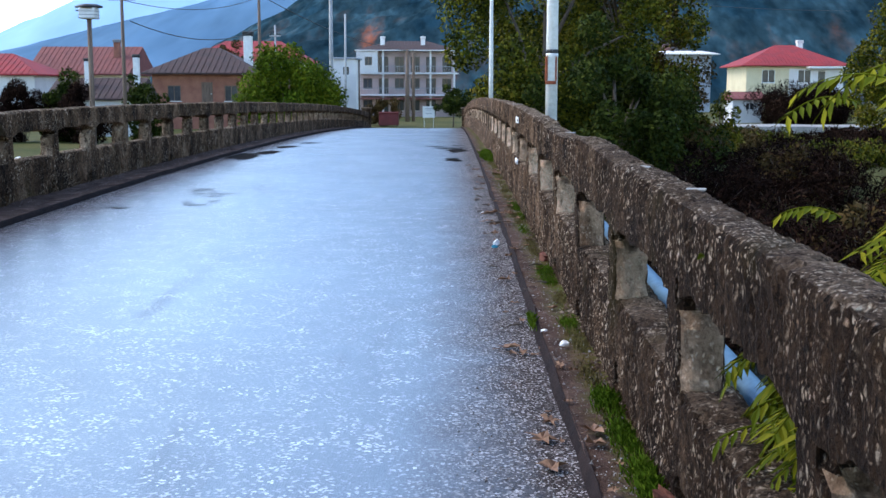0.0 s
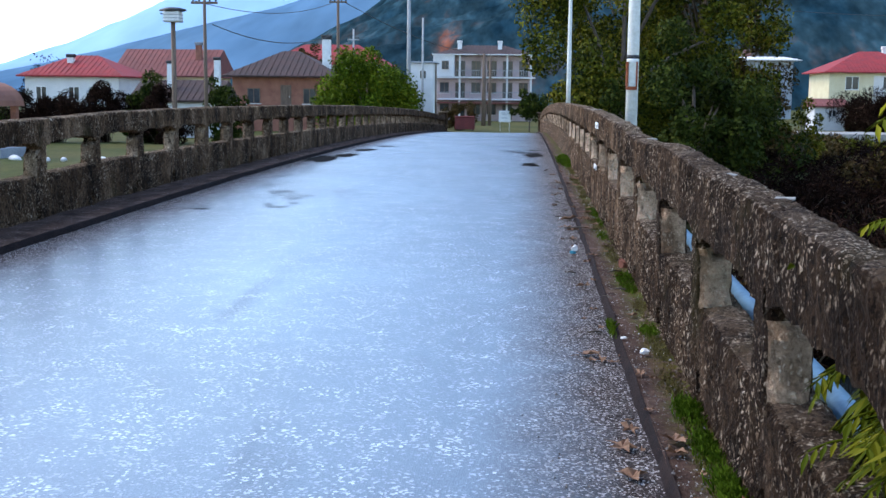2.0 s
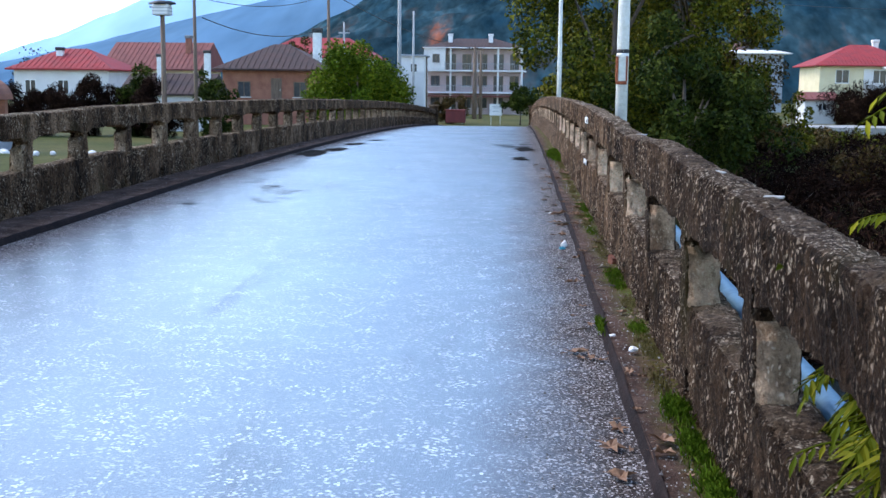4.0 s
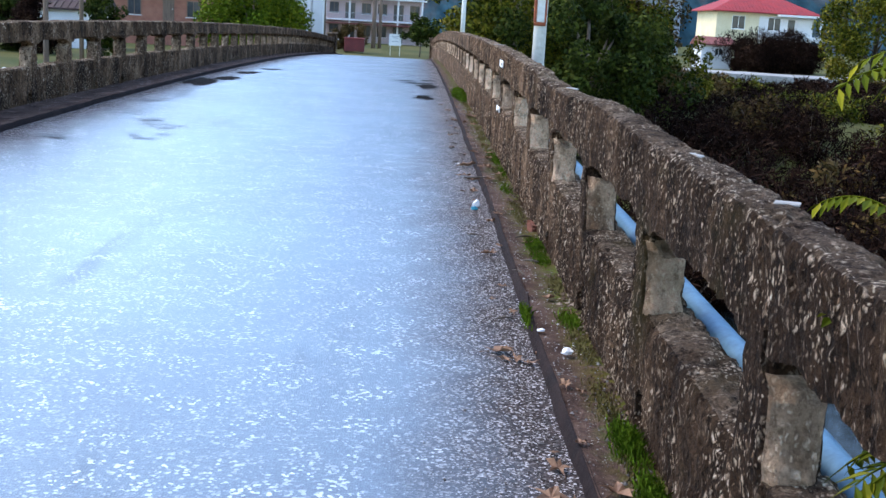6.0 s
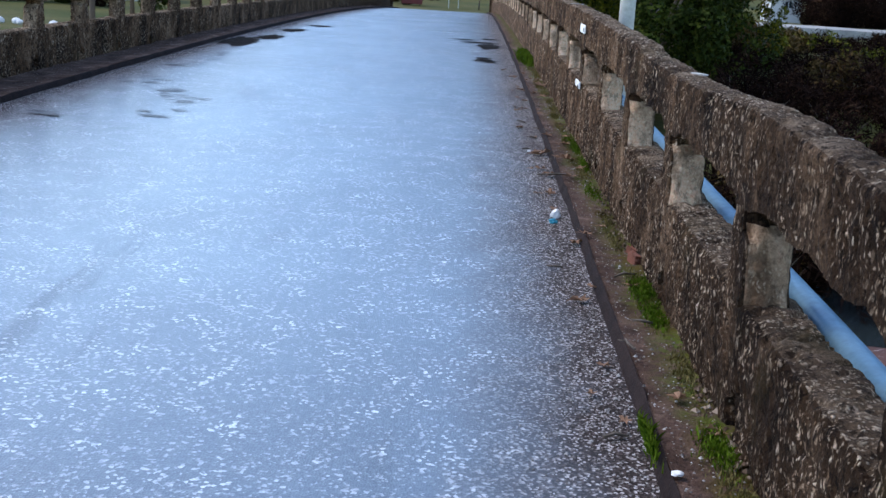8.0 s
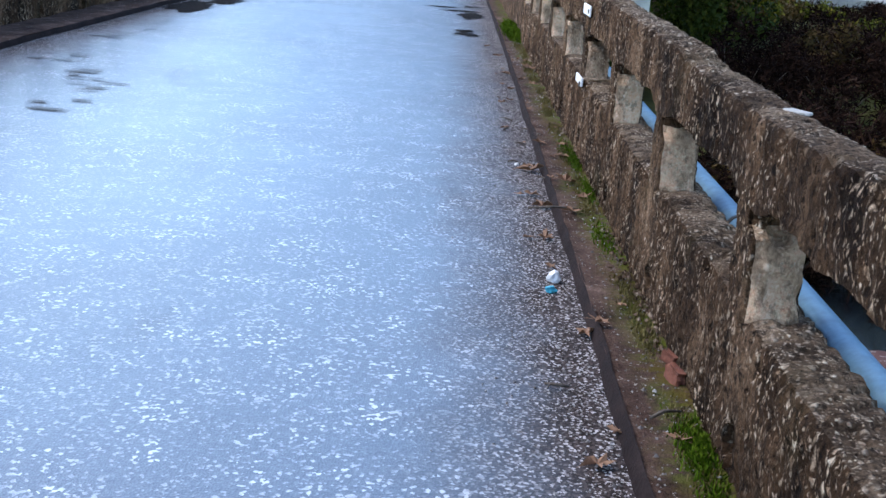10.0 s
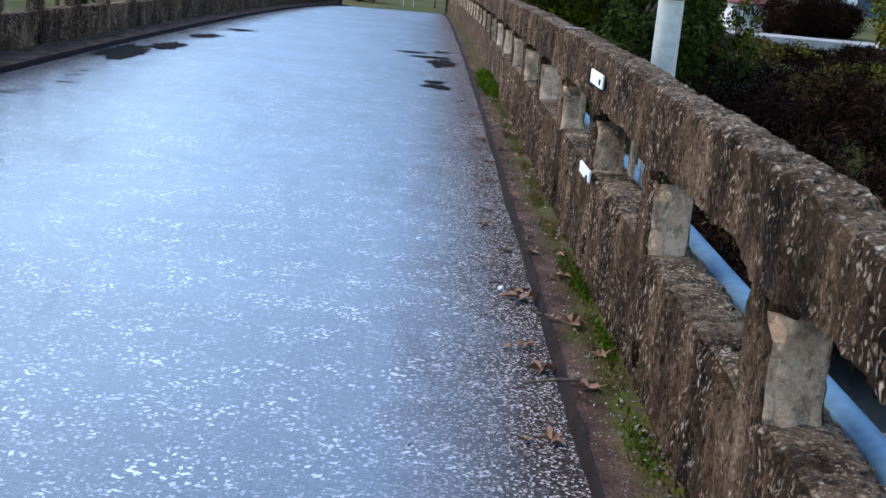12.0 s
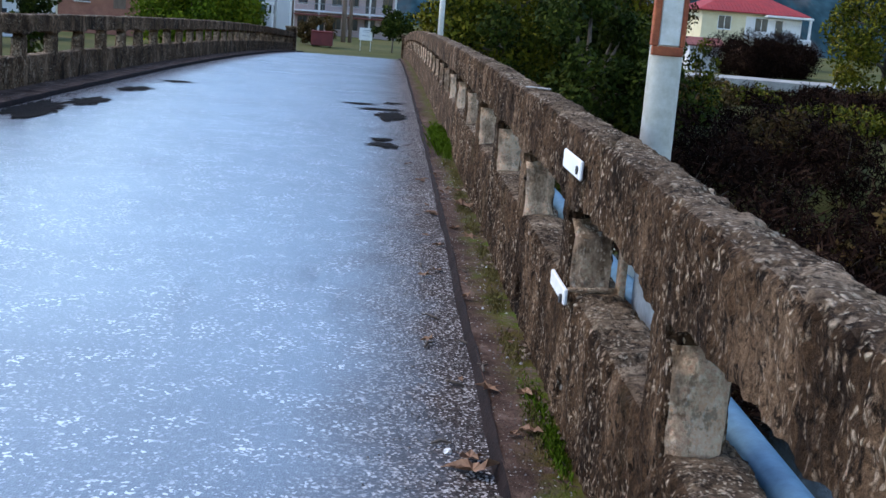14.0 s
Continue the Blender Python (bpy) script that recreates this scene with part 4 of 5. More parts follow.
# ---- poles, lamps and cables ----
def lamp_post(x, y, z, top, r, label):
    ob = thing("lamp_post", label, "lamp post", (x, y, z))
    part("shaft", tube([(0, 0, 0), (0, 0, 2.2), (0, 0, top)], [r, r * 0.96, r * 0.6], 12), GALVANISED, ob)
    part("base_plate", box(-0.16, 0.16, -0.16, 0.16, -0.02, 0.02, 0.005), GALVANISED, ob)
    part("arm", tube([(0, 0, top - 0.05), (-0.5, 0, top + 0.35), (-1.3, 0, top + 0.45)], [r * 0.6, r * 0.5, r * 0.45], 8), GALVANISED, ob)
    part("lamp_head", box(-1.8, -1.2, -0.12, 0.12, top + 0.38, top + 0.52, 0.04), WALL_GREY, ob)
    return ob


POST_BASE = deck(12.75) - 0.35
near_post = lamp_post(1.098, 12.75, POST_BASE, 7.0, 0.067, "pale galvanised steel lamp post with a rusted service hatch")
hz = 1.57 - POST_BASE
bm = box(-0.075, 0.045, -0.085, -0.066, hz, hz + 0.035, 0.004)
box(-0.078, -0.052, -0.085, -0.045, hz + 0.035, hz + 0.30, 0.004, bm=bm)
box(0.03, 0.048, -0.085, -0.05, hz + 0.035, hz + 0.30, 0.004, bm=bm)
part("hatch_frame", bm, RUST, near_post, "rusty red-brown hatch frame")
part("hatch_cover", box(-0.05, 0.03, -0.079, -0.06, hz + 0.037, hz + 0.30, 0.004), GALVANISED, near_post)
part("tape", tube([(0, 0, hz + 0.335), (0, 0, hz + 0.375)], [0.0660, 0.0660], 14), BLACK, near_post, "black tape band")
part("band", tube([(0, 0, hz + 0.300), (0, 0, hz + 0.333)], [0.0672, 0.0672], 14), WHITE_PAINT, near_post, "white painted band")
lamp_post(1.30, 38.2, deck(38.2) - 0.35, 7.2, 0.075, "slim pale steel lamp post further along the bridge")


def pole(x, y, top, r, material, label, arms=(), z=-2.2):
    ob = thing("utility_pole", label, "utility pole", (x, y, z))
    part("shaft", tube([(0, 0, -0.3), (0, 0, (top - z) / 2), (0, 0, top - z)], [r, r * 0.85, r * 0.65], 8), material, ob)
    for dz, half in arms:
        arm = part("crossarm", box(-half, half, -0.06, 0.06, top - z - dz - 0.06, top - z - dz + 0.06, 0.01), material, ob)
        for u in (-half + 0.1, -half * 0.4, half * 0.4, half - 0.1):
            part("insulator", tube([(u, 0, top - z - dz + 0.06), (u, 0, top - z - dz + 0.16), (u, 0, top - z - dz + 0.26)], [0.03, 0.06, 0.03], 6), BLACK, arm)
    return ob


pole(-16.9, 60, 6.45, 0.12, WOOD_POLE, "dark wooden utility pole with a crossarm", arms=((0.35, 0.7),))
pole(-14.8, 90, 8.7, 0.16, WOOD_POLE, "dark utility pole with a small crossarm", arms=((0.2, 0.7),))
pole(-15.1, 100, 7.0, 0.11, CONCRETE_POLE, "thin pale pole among the roofs", arms=((0.9, 0.5),))
pole(-8.25, 80, 10.5, 0.16, CONCRETE_POLE, "pale concrete utility pole behind the green tree")
pole(-10.0, 110, 8.6, 0.13, CONCRETE_POLE, "slim grey concrete utility pole")
pole(-5.3, 140, 6.4, 0.28, WOOD_POLE, "brown wooden utility pole in front of the apartments", arms=((0.3, 0.8),))
pole(-4.6, 141, 6.0, 0.22, WOOD_POLE, "second brown wooden pole in front of the apartments")
pole(-11.9, 150, 5.4, 0.14, WOOD_POLE, "brown pole beside the pale house block")


def lantern(x, y, z):
    ob = thing("street_lantern", "street lantern with a white panelled head on a brown wooden post", "street lamp", (x, y, z))
    part("post", tube([(0, 0, -0.3), (0, 0, 3.0), (0, 0, 6.62)], [0.12, 0.105, 0.09], 8), WOOD_POLE, ob)
    head = part("lantern_head", box(-0.31, 0.31, -0.31, 0.31, 6.60, 7.02, 0.03), WHITE_PAINT, ob, "white boxed lamp head with thin slats")
    for z0 in (6.62, 6.74, 6.87):
        part("slat", box(-0.325, 0.325, -0.325, 0.325, z0, z0 + 0.025), WALL_GREY, head)
    part("cap", tube([(0, 0, 7.02), (0, 0, 7.09), (0, 0, 7.16)], [0.55, 0.53, 0.30], 4), BLACK, head)
    part("bracket", box(-0.50, -0.31, -0.03, 0.03, 6.90, 6.95), BLACK, head)


lantern(-13.95, 45, -2.4)


def cable(a, b, sag, r, label):
    pts = [Vector(a).lerp(Vector(b), i / 20) - Vector((0, 0, sag * 4 * (i / 20) * (1 - i / 20))) for i in range(21)]
    tagged(part("overhead_cable", tube(pts, [r] * 21, 4), BLACK), label, "cable")


cable((-16.5, 60, 5.0), (-14.8, 90, 6.2), 0.9, 0.025, "black overhead cable sagging between two poles")
cable((-17.4, 60, 6.2), (-15.3, 90, 8.4), 0.7, 0.02, "thin black overhead cable between two poles")
cable((-14.3, 90, 8.5), (-5.0, 140, 6.2), 0.8, 0.03, "thin black overhead cable running to the apartments")
cable((-8.2, 80, 10.2), (40, 118, 9.5), 0.8, 0.02, "thin overhead cable across the valley")


# ---- street furniture at the bridge's far end ----
red_bin = thing("waste_container", "dull red metal waste container beside the road", "container", (-6.4, 119, -2.2))
part("body", box(-1.0, 1.0, -0.6, 0.6, 0.15, 1.35, 0.05), BIN_RED, red_bin)
part("lid", box(-1.05, 1.05, -0.65, 0.65, 1.35, 1.5, 0.06), BIN_RED, red_bin)
for u in (-0.8, 0.8):
    part("wheel", tube([(u - 0.05, -0.4, 0.1), (u + 0.05, -0.4, 0.1)], [0.14, 0.14], 10), BLACK, red_bin)
notice = thing("notice_board", "white notice board standing on two posts by the road", "sign", (-2.3, 118, -2.2))
part("board", box(-0.62, 0.62, -0.03, 0.03, 0.95, 2.1, 0.01), WHITE_PAINT, notice)
for u in (-0.5, 0.45):
    part("leg", box(u, u + 0.06, 0.03, 0.09, -0.2, 1.0), GALVANISED, notice)
for i, (w0, z0) in enumerate(((0.7, 1.85), (0.5, 1.7), (0.6, 1.35))):
    part("text_bar", box(-w0 / 2, w0 / 2, -0.036, -0.031, z0, z0 + 0.05), WALL_GREY, notice)

# river road on the far bank, seen past the trees
verts, faces = [], []
for i in range(61):
    x = 6 + i * 1.6
    yc = 98 + 0.02 * (x - 20) ** 1 + 1.5 * math.sin(x * 0.05)
    for dy, dz in ((-2.7, -0.3), (-2.6, 0.68), (2.4, 0.74), (2.6, -0.5)):
        verts.append((x, yc + dy, max(terrain(x, yc), -2.3) + dz))
for i in range(60):
    for k in range(3):
        faces.append((4 * i + k, 4 * i + 4 + k, 4 * i + 5 + k, 4 * i + 1 + k))
tagged(mesh_part("river_road", verts, [f[::-1] for f in faces], PALE_ROAD), "pale gravel riverside road on the far bank", "road", kind="structure")
tagged(part("marker_stake", tube([(0, 0, 0), (0.35, 0, 1.6)], [0.06, 0.05], 6), WHITE_PAINT), "leaning white wooden stake beside the river road", "stake").location = (34, 96, -2.3)


# ---- things on and beside the parapet ----
def pipe():
    ob = thing("water_pipe", "pale blue plastic water pipe along the outside of the parapet", "pipe")
    ys = np.arange(-4, 60, 0.5)
    pts = [(1.02 + 0.004 * noise.noise((y * 0.8, 0, 0)), y, wall_base(y) + 0.355 + 0.004 * noise.noise((y * 0.5, 3, 0))) for y in ys]
    part("tube", tube(pts, [0.056] * len(pts), 14), PIPE_BLUE, ob)
    for y in (3.4, 9.15, 15.1, 21.2):
        part("strap", tube([(1.02, y, wall_base(y) + 0.355), (1.02, y + 0.03, wall_base(y + 0.03) + 0.355)], [0.060, 0.060], 14), BLACK, ob, "black strap round the pipe")
    for y in np.arange(1.0, 58, 3.0):
        part("bracket", box(0.90, 1.09, y, y + 0.04, wall_base(y) + 0.26, wall_base(y) + 0.30), GALVANISED, ob)


pipe()


def clamp():
    """White end plates, flat bars and a grey sheet fixed round the parapet at one bay."""
    b = wall_base(12.2)
    tag = thing("reflector_plate", "small white reflector plate with a dark mark on the parapet", "plate")
    part("plate", box(FACE_R - 0.030, FACE_R - 0.018, 12.03, 12.40, b + 0.86, b + 0.925, 0.004), WHITE_PAINT, tag)
    part("bolt", tube([(FACE_R - 0.036, 12.08, b + 0.89), (FACE_R - 0.03, 12.08, b + 0.89)], [0.014, 0.014], 8), BLACK, tag)
    ob = thing("pipe_clamp", "white steel clamp plate and bars fixed round the ledge", "clamp")
    part("plate", box(FACE_R - 0.034, FACE_R - 0.02, 12.08, 12.40, b + 0.43, b + 0.485, 0.004), PAPER, ob)
    part("bolt", tube([(FACE_R - 0.042, 12.12, b + 0.445), (FACE_R - 0.034, 12.12, b + 0.445)], [0.016, 0.016], 8), BLACK, ob)
    part("rod", tube([(FACE_R - 0.02, 12.10, b + 0.480), (0.90, 12.16, b + 0.475)], [0.009, 0.009], 8), PLASTER, ob)
    part("upright", box(0.880, 0.904, 12.13, 12.19, b + 0.44, b + 0.78, 0.003), PLASTER, ob)
    duct = thing("cable_duct", "grey-blue sheet steel cable duct hanging behind the parapet", "duct")
    part("sheet", box(0.934, 0.948, 11.84, 12.16, b + 0.28, b + 0.80, 0.004), GREY_SHEET, duct)


clamp()


def patch(x, y, w, l, seed, name="asphalt_patch", material=None, label="dark damp patch on the asphalt"):
    """A thin ragged patch lying on the road."""
    n = 72
    verts, faces = [], []
    for k in range(n):
        a = math.tau * k / n
        r = 1 + 0.5 * noise.noise((math.cos(a) * 1.8, math.sin(a) * 1.8, seed * 3.3)) + 0.45 * noise.noise((math.cos(a) * 6, math.sin(a) * 6, seed * 1.7))
        px, py = x + w / 2 * r * math.cos(a), y + l / 2 * r * math.sin(a)
        verts.append((px, py, deck(py) + 0.011))
    verts.append((x, y, deck(y) + 0.014))
    faces = [(k, (k + 1) % n, n) for k in range(n)]
    tagged(mesh_part(name, verts, faces, material or PATCH), label, "patch")


patch(0.12, 23.9, 0.42, 1.2, 3)
patch(-0.05, 24.9, 0.62, 0.30, 4)
patch(-0.34, 25.7, 0.55, 0.25, 11)
patch(0.16, 26.2, 0.30, 0.35, 12)
patch(0.06, 20.4, 0.32, 0.45, 5)
patch(0.02, 20.9, 0.22, 0.30, 13)
MUD = "dark mud patch beside the kerb"
patch(-3.88, 21.6, 0.50, 1.9, 6, label=MUD)
patch(-3.65, 22.9, 0.40, 1.2, 14, label=MUD)
patch(-3.62, 25.4, 0.40, 0.9, 7, label=MUD)
patch(-3.40, 27.6, 0.55, 0.5, 15, label=MUD)
STREAK = "thin dull streak worn into the damp asphalt"
rp = random.Random(41)
for x, y, w, l, n in ((-2.9, 13.5, 0.55, 2.4, 14), (-3.68, 12.4, 0.3, 0.5, 3), (-3.65, 15.2, 0.35, 1.2, 5), (-3.75, 16.8, 0.3, 1.2, 4), (-3.5, 18.6, 0.4, 1.4, 4)):
    for k in range(n):
        patch(x + rp.uniform(-w, w) / 2, y + rp.uniform(-l, l) / 2, rp.uniform(0.10, 0.34), rp.uniform(0.03, 0.09), rp.uniform(20, 90), "asphalt_stain", STAIN_WET, STREAK)


def tuft(x, y, w, l, h, count, material, seed, label):
    """A clump of short grass blades or moss on the pavement."""
    rng = np.random.default_rng(seed)
    verts, faces = [], []
    for i in range(count):
        bx, by = x + rng.normal() * w / 4, y + rng.normal() * l / 4
        bx = min(bx, FACE_R - 0.02)
        bz = deck(by) + 0.055
        a, hh, lean = rng.uniform(0, math.tau), h * rng.uniform(0.4, 1.1), rng.uniform(0.1, 0.8)
        dx, dy = math.cos(a), math.sin(a)
        t = 0.0028
        k = len(verts)
        verts += [(bx - dy * t, by + dx * t, bz), (bx + dy * t, by - dx * t, bz),
                  (bx + dx * lean * hh * 0.5 + dy * t * 0.7, by + dy * lean * hh * 0.5 - dx * t * 0.7, bz + hh * 0.7),
                  (bx + dx * lean * hh, by + dy * lean * hh, bz + hh * 0.9)]
        faces += [(k, k + 1, k + 2), (k, k + 2, k + 3)]
    tagged(mesh_part("grass_tuft", verts, faces, material), label, "grass", kind="stuff")


GREEN_T, BROWN_T = "bright green grass tuft at the foot of the parapet", "brownish moss and dry grass at the wall foot"
tuft(0.65, 20.6, 0.20, 2.0, 0.11, 2600, MOSS, 1, GREEN_T)
tuft(0.68, 11.9, 0.07, 0.5, 0.03, 700, MOSS, 2, GREEN_T)
tuft(0.68, 11.1, 0.07, 0.5, 0.03, 600, MOSS, 12, GREEN_T)
tuft(0.66, 7.93, 0.10, 0.35, 0.035, 900, MOSS, 3, GREEN_T)
tuft(0.66, 6.25, 0.09, 0.30, 0.03, 800, MOSS, 4, GREEN_T)
tuft(0.66, 4.72, 0.10, 0.35, 0.045, 1000, MOSS, 5, GREEN_T)
tuft(0.66, 4.25, 0.09, 0.45, 0.04, 1000, MOSS, 6, GREEN_T)
tuft(0.67, 3.75, 0.10, 0.40, 0.05, 1100, MOSS, 7, GREEN_T)
tuft(0.45, 6.3, 0.03, 0.30, 0.05, 300, MOSS, 8, GREEN_T)
tuft(0.66, 7.55, 0.09, 0.30, 0.03, 800, MOSS, 9, GREEN_T)
rg = random.Random(9)
for k in range(30):
    y = 3.2 + k * 0.62 + rg.uniform(-0.2, 0.2)
    tuft(0.665 + rg.uniform(-0.02, 0.02), y, 0.10, 0.55, 0.022, 420, TUFT_BROWN if rg.random() < 0.75 else MOSS, 40 + k, BROWN_T)


def leaf_mesh(seed):
    """A curled dry lobed leaf with a stalk."""
    rng = random.Random(seed)
    n = 15
    bm = bmesh.new()
    c = bm.verts.new((0, 0, 0.006))
    rim = []
    for k in range(n):
        a = math.tau * k / n
        r = (0.05 + 0.025 * math.cos(5 * a)) * rng.uniform(0.85, 1.15)
        rim.append(bm.verts.new((r * math.cos(a) * 1.3, r * math.sin(a), 0.004 + 0.045 * abs(math.sin(a * 1.5 + seed)) * rng.random() + 0.008)))
    for k in range(n):
        bm.faces.new((c, rim[k], rim[(k + 1) % n]))
    tube([(0.05, 0, 0.01), (0.09, 0.005, 0.012), (0.12, 0.0, 0.004)], [0.0025, 0.002, 0.0015], 4, bm)
    me = bpy.data.meshes.new("fallen_leaf")
    bm.to_mesh(me)
    bm.free()
    me.materials.append(LEAF_DRY)
    return me


LEAVES = [leaf_mesh(k) for k in range(5)]


def fallen_leaf(x, y, size, seed):
    rng = random.Random(seed)
    ob = new("fallen_leaf", LEAVES[seed % 5])
    z = deck(y) + (0.064 if x > ROAD_R or x < ROAD_L else 0.008)
    ob.matrix_world = pose(x, y, z, rng.uniform(-12, 12), rng.uniform(-12, 12), rng.uniform(0, 360)) @ Matrix.Diagonal((size, size, size, 1))
    tagged(ob, "dry curled brown leaf lying by the kerb", "leaf", "fallen leaves")


for k, (x, y, sz) in enumerate(((0.40, 11.78, 0.95), (0.57, 11.3, 0.95), (0.64, 16.5, 1.1), (0.37, 4.04, 0.7), (0.36, 4.37, 0.7), (0.41, 4.6, 0.55), (0.30, 5.87, 0.8), (0.55, 4.3, 0.8), (0.53, 4.15, 0.7), (0.42, 10.9, 0.8), (0.38, 7.9, 0.6), (0.55, 10.6, 0.7))):
    fallen_leaf(x, y, sz, k)
for k in range(70):
    fallen_leaf(rg.choice([rg.gauss(0.40, 0.06), rg.uniform(0.5, 0.68)]), rg.uniform(3.0, 19), rg.uniform(0.22, 0.6), 20 + k)


def twig(x, y, l, turn, lift=0.012):
    z = deck(y) + (0.064 if x > ROAD_R else 0.0) + lift
    bm = tube([(-l / 2, 0, 0), (0, 0.012, 0.006), (l / 2, 0, 0)], [0.005, 0.007, 0.003], 5)
    tube([(0.02, 0.01, 0.005), (l * 0.3, 0.04, 0.004)], [0.003, 0.002], 4, bm)
    ob = part("twig", bm, BARK)
    ob.matrix_world = pose(x, y, z, 0, 0, turn)
    tagged(ob, "thin dry brown twig on the ground", "twig", "twigs")


for k in range(14):
    twig(rg.uniform(0.30, 0.62), rg.uniform(3.4, 15), rg.uniform(0.05, 0.13), rg.uniform(0, 180))
twig(0.46, 10.62, 0.28, 12, 0.07)


def crumpled(x, y, r, seed, material, label, flat=0.5):
    bm = bmesh.new()
    bmesh.ops.create_icosphere(bm, subdivisions=2, radius=r)
    for v in bm.verts:
        v.co *= 1 + 0.6 * noise.noise(v.co / r * 1.7 + Vector((seed, 0, 0)))
        v.co.z = max(v.co.z * flat, -r * flat * 0.5)
    ob = part("litter", bm, material)
    ob.location = (x, y, deck(y) + (0.062 if x > ROAD_R else 0.002) + r * flat * 0.5)
    ob.rotation_euler = (0, 0, seed)
    tagged(ob, label, "litter", "litter by the kerb")


crumpled(0.385, 9.60, 0.026, 1, PAPER, "crumpled scrap of white paper by the kerb", 1.2)
crumpled(0.360, 9.46, 0.024, 2, mat("turquoise_wrapper", (0.02, 0.25, 0.36), (0.05, 0.36, 0.46), 10, 0.5, 0.2, 40), "crumpled turquoise wrapper by the kerb", 0.7)
crumpled(0.58, 5.72, 0.028, 3, PAPER, "crumpled white tissue on the dirt strip", 0.6)
crumpled(0.50, 6.05, 0.018, 4, PAPER, "small white paper scrap on the kerb", 0.4)
crumpled(0.60, 11.4, 0.016, 5, PAPER, "small white paper scrap on the dirt", 0.4)
crumpled(0.33, 11.95, 0.016, 6, PAPER, "small white pebble-like scrap by the kerb", 0.6)


def gravel():
    """Loose grit along the kerb and on the pavement strip."""
    rng = np.random.default_rng(4)
    verts, faces = [], []
    for i in range(9000):
        y = 2.5 + 17 * rng.random() ** 1.5
        x = 0.46 - abs(rng.normal()) * 0.16 if rng.random() < 0.7 else rng.uniform(0.5, 0.7)
        z = deck(y) + (0.060 if x > ROAD_R else 0.001)
        r = rng.uniform(0.002, 0.006) * (1.8 if rng.random() < 0.06 else 1)
        a = rng.uniform(0, 1.5)
        k = len(verts)
        c, s_ = math.cos(a) * r, math.sin(a) * r
        verts += [(x + c, y + s_, z), (x - s_, y + c, z), (x - c, y - s_, z), (x + s_, y - c, z), (x, y, z + r * 0.9)]
        faces += [(k, k + 1, k + 4), (k + 1, k + 2, k + 4), (k + 2, k + 3, k + 4), (k + 3, k, k + 4)]
    m = leaf_mat("loose_grit", [(0.1, (0.06, 0.052, 0.046)), (0.6, (0.18, 0.16, 0.15)), (0.95, (0.55, 0.53, 0.5))], 0.8)
    tagged(mesh_part("grit", verts, faces, m), "loose pale grit gathered along the kerb", "gravel", kind="stuff")


gravel()


# ---- plants growing at the parapet ----
def sprig(parent, start, direction, length, pairs, leaflet, droop, rng, bm):
    """One compound leaf: a curved stalk with paired leaflets."""
    d = Vector(direction).normalized()
    pts = []
    p = Vector(start)
    for i in range(pairs + 2):
        pts.append(p.copy())
        p = p + d * (length / (pairs + 1))
        d = (d + Vector((0, 0, -droop))).normalized()
    tube(pts, [0.004 * (1 - 0.7 * i / len(pts)) + 0.001 for i in range(len(pts))], 4, bm)
    for i, q in enumerate(pts[1:], 1):
        t = (pts[min(i + 1, len(pts) - 1)] - pts[i - 1]).normalized()
        side = t.cross(Vector((0, 0, 1))).normalized()
        for s_ in (-1, 1):
            out = (side * s_ + t * 0.5 + Vector((0, 0, -0.35 + rng.uniform(-0.2, 0.2)))).normalized()
            l = leaflet * rng.uniform(0.75, 1.15)
            w = t * l * 0.17
            a, m_, b = q, q + out * l * 0.45, q + out * l + Vector((0, 0, -l * 0.15))
            vs = [bm.verts.new(v) for v in (a, m_ + w, b, m_ - w)]
            bm.faces.new((vs[0], vs[1], vs[2], vs[3]))


def compound_plant(name, at_, label, stems, seed, material):
    rng = random.Random(seed)
    ob = thing(name, label, "plant", at_)
    for base, direction, length, pairs, leaflet, droop in stems:
        bm = bmesh.new()
        sprig(ob, base, direction, length, pairs, leaflet, droop, rng, bm)
        part("leaf_spray", bm, material, ob)
    return ob


rs = random.Random(3)
stems = [((rs.uniform(-0.04, 0.12), rs.uniform(-0.30, 0.45), rs.uniform(-0.05, 0.30)), (rs.uniform(-1, -0.2), rs.uniform(-0.6, 0.9), rs.uniform(-0.1, 0.6)), rs.uniform(0.18, 0.30), 10, rs.uniform(0.06, 0.09), 0.13) for _ in range(40)]
compound_plant("wild_plant", (0.95, 2.78, 0.58), "yellow-green feathery plant growing through the parapet opening", stems, 5, YELLOW_LEAF)
stems = [((rs.uniform(-0.5, 0.6), rs.uniform(-0.5, 0.5), rs.uniform(-0.7, 0.8)), (rs.uniform(-1, 0.3), rs.uniform(-0.6, 0.6), rs.uniform(-0.2, 0.6)), rs.uniform(0.35, 0.6), 9, rs.uniform(0.12, 0.17), 0.12) for _ in range(34)]
sap = compound_plant("sapling", (2.62, 6.2, 1.05), "yellow-green sapling with long feathery leaves outside the parapet", stems, 6, SAPLING_LEAF)
part("trunk", tube([(0.5, 0.2, -6.3), (0.4, 0.1, -2.5), (0.1, 0, 0.9)], [0.05, 0.035, 0.012], 6), BARK, sap)


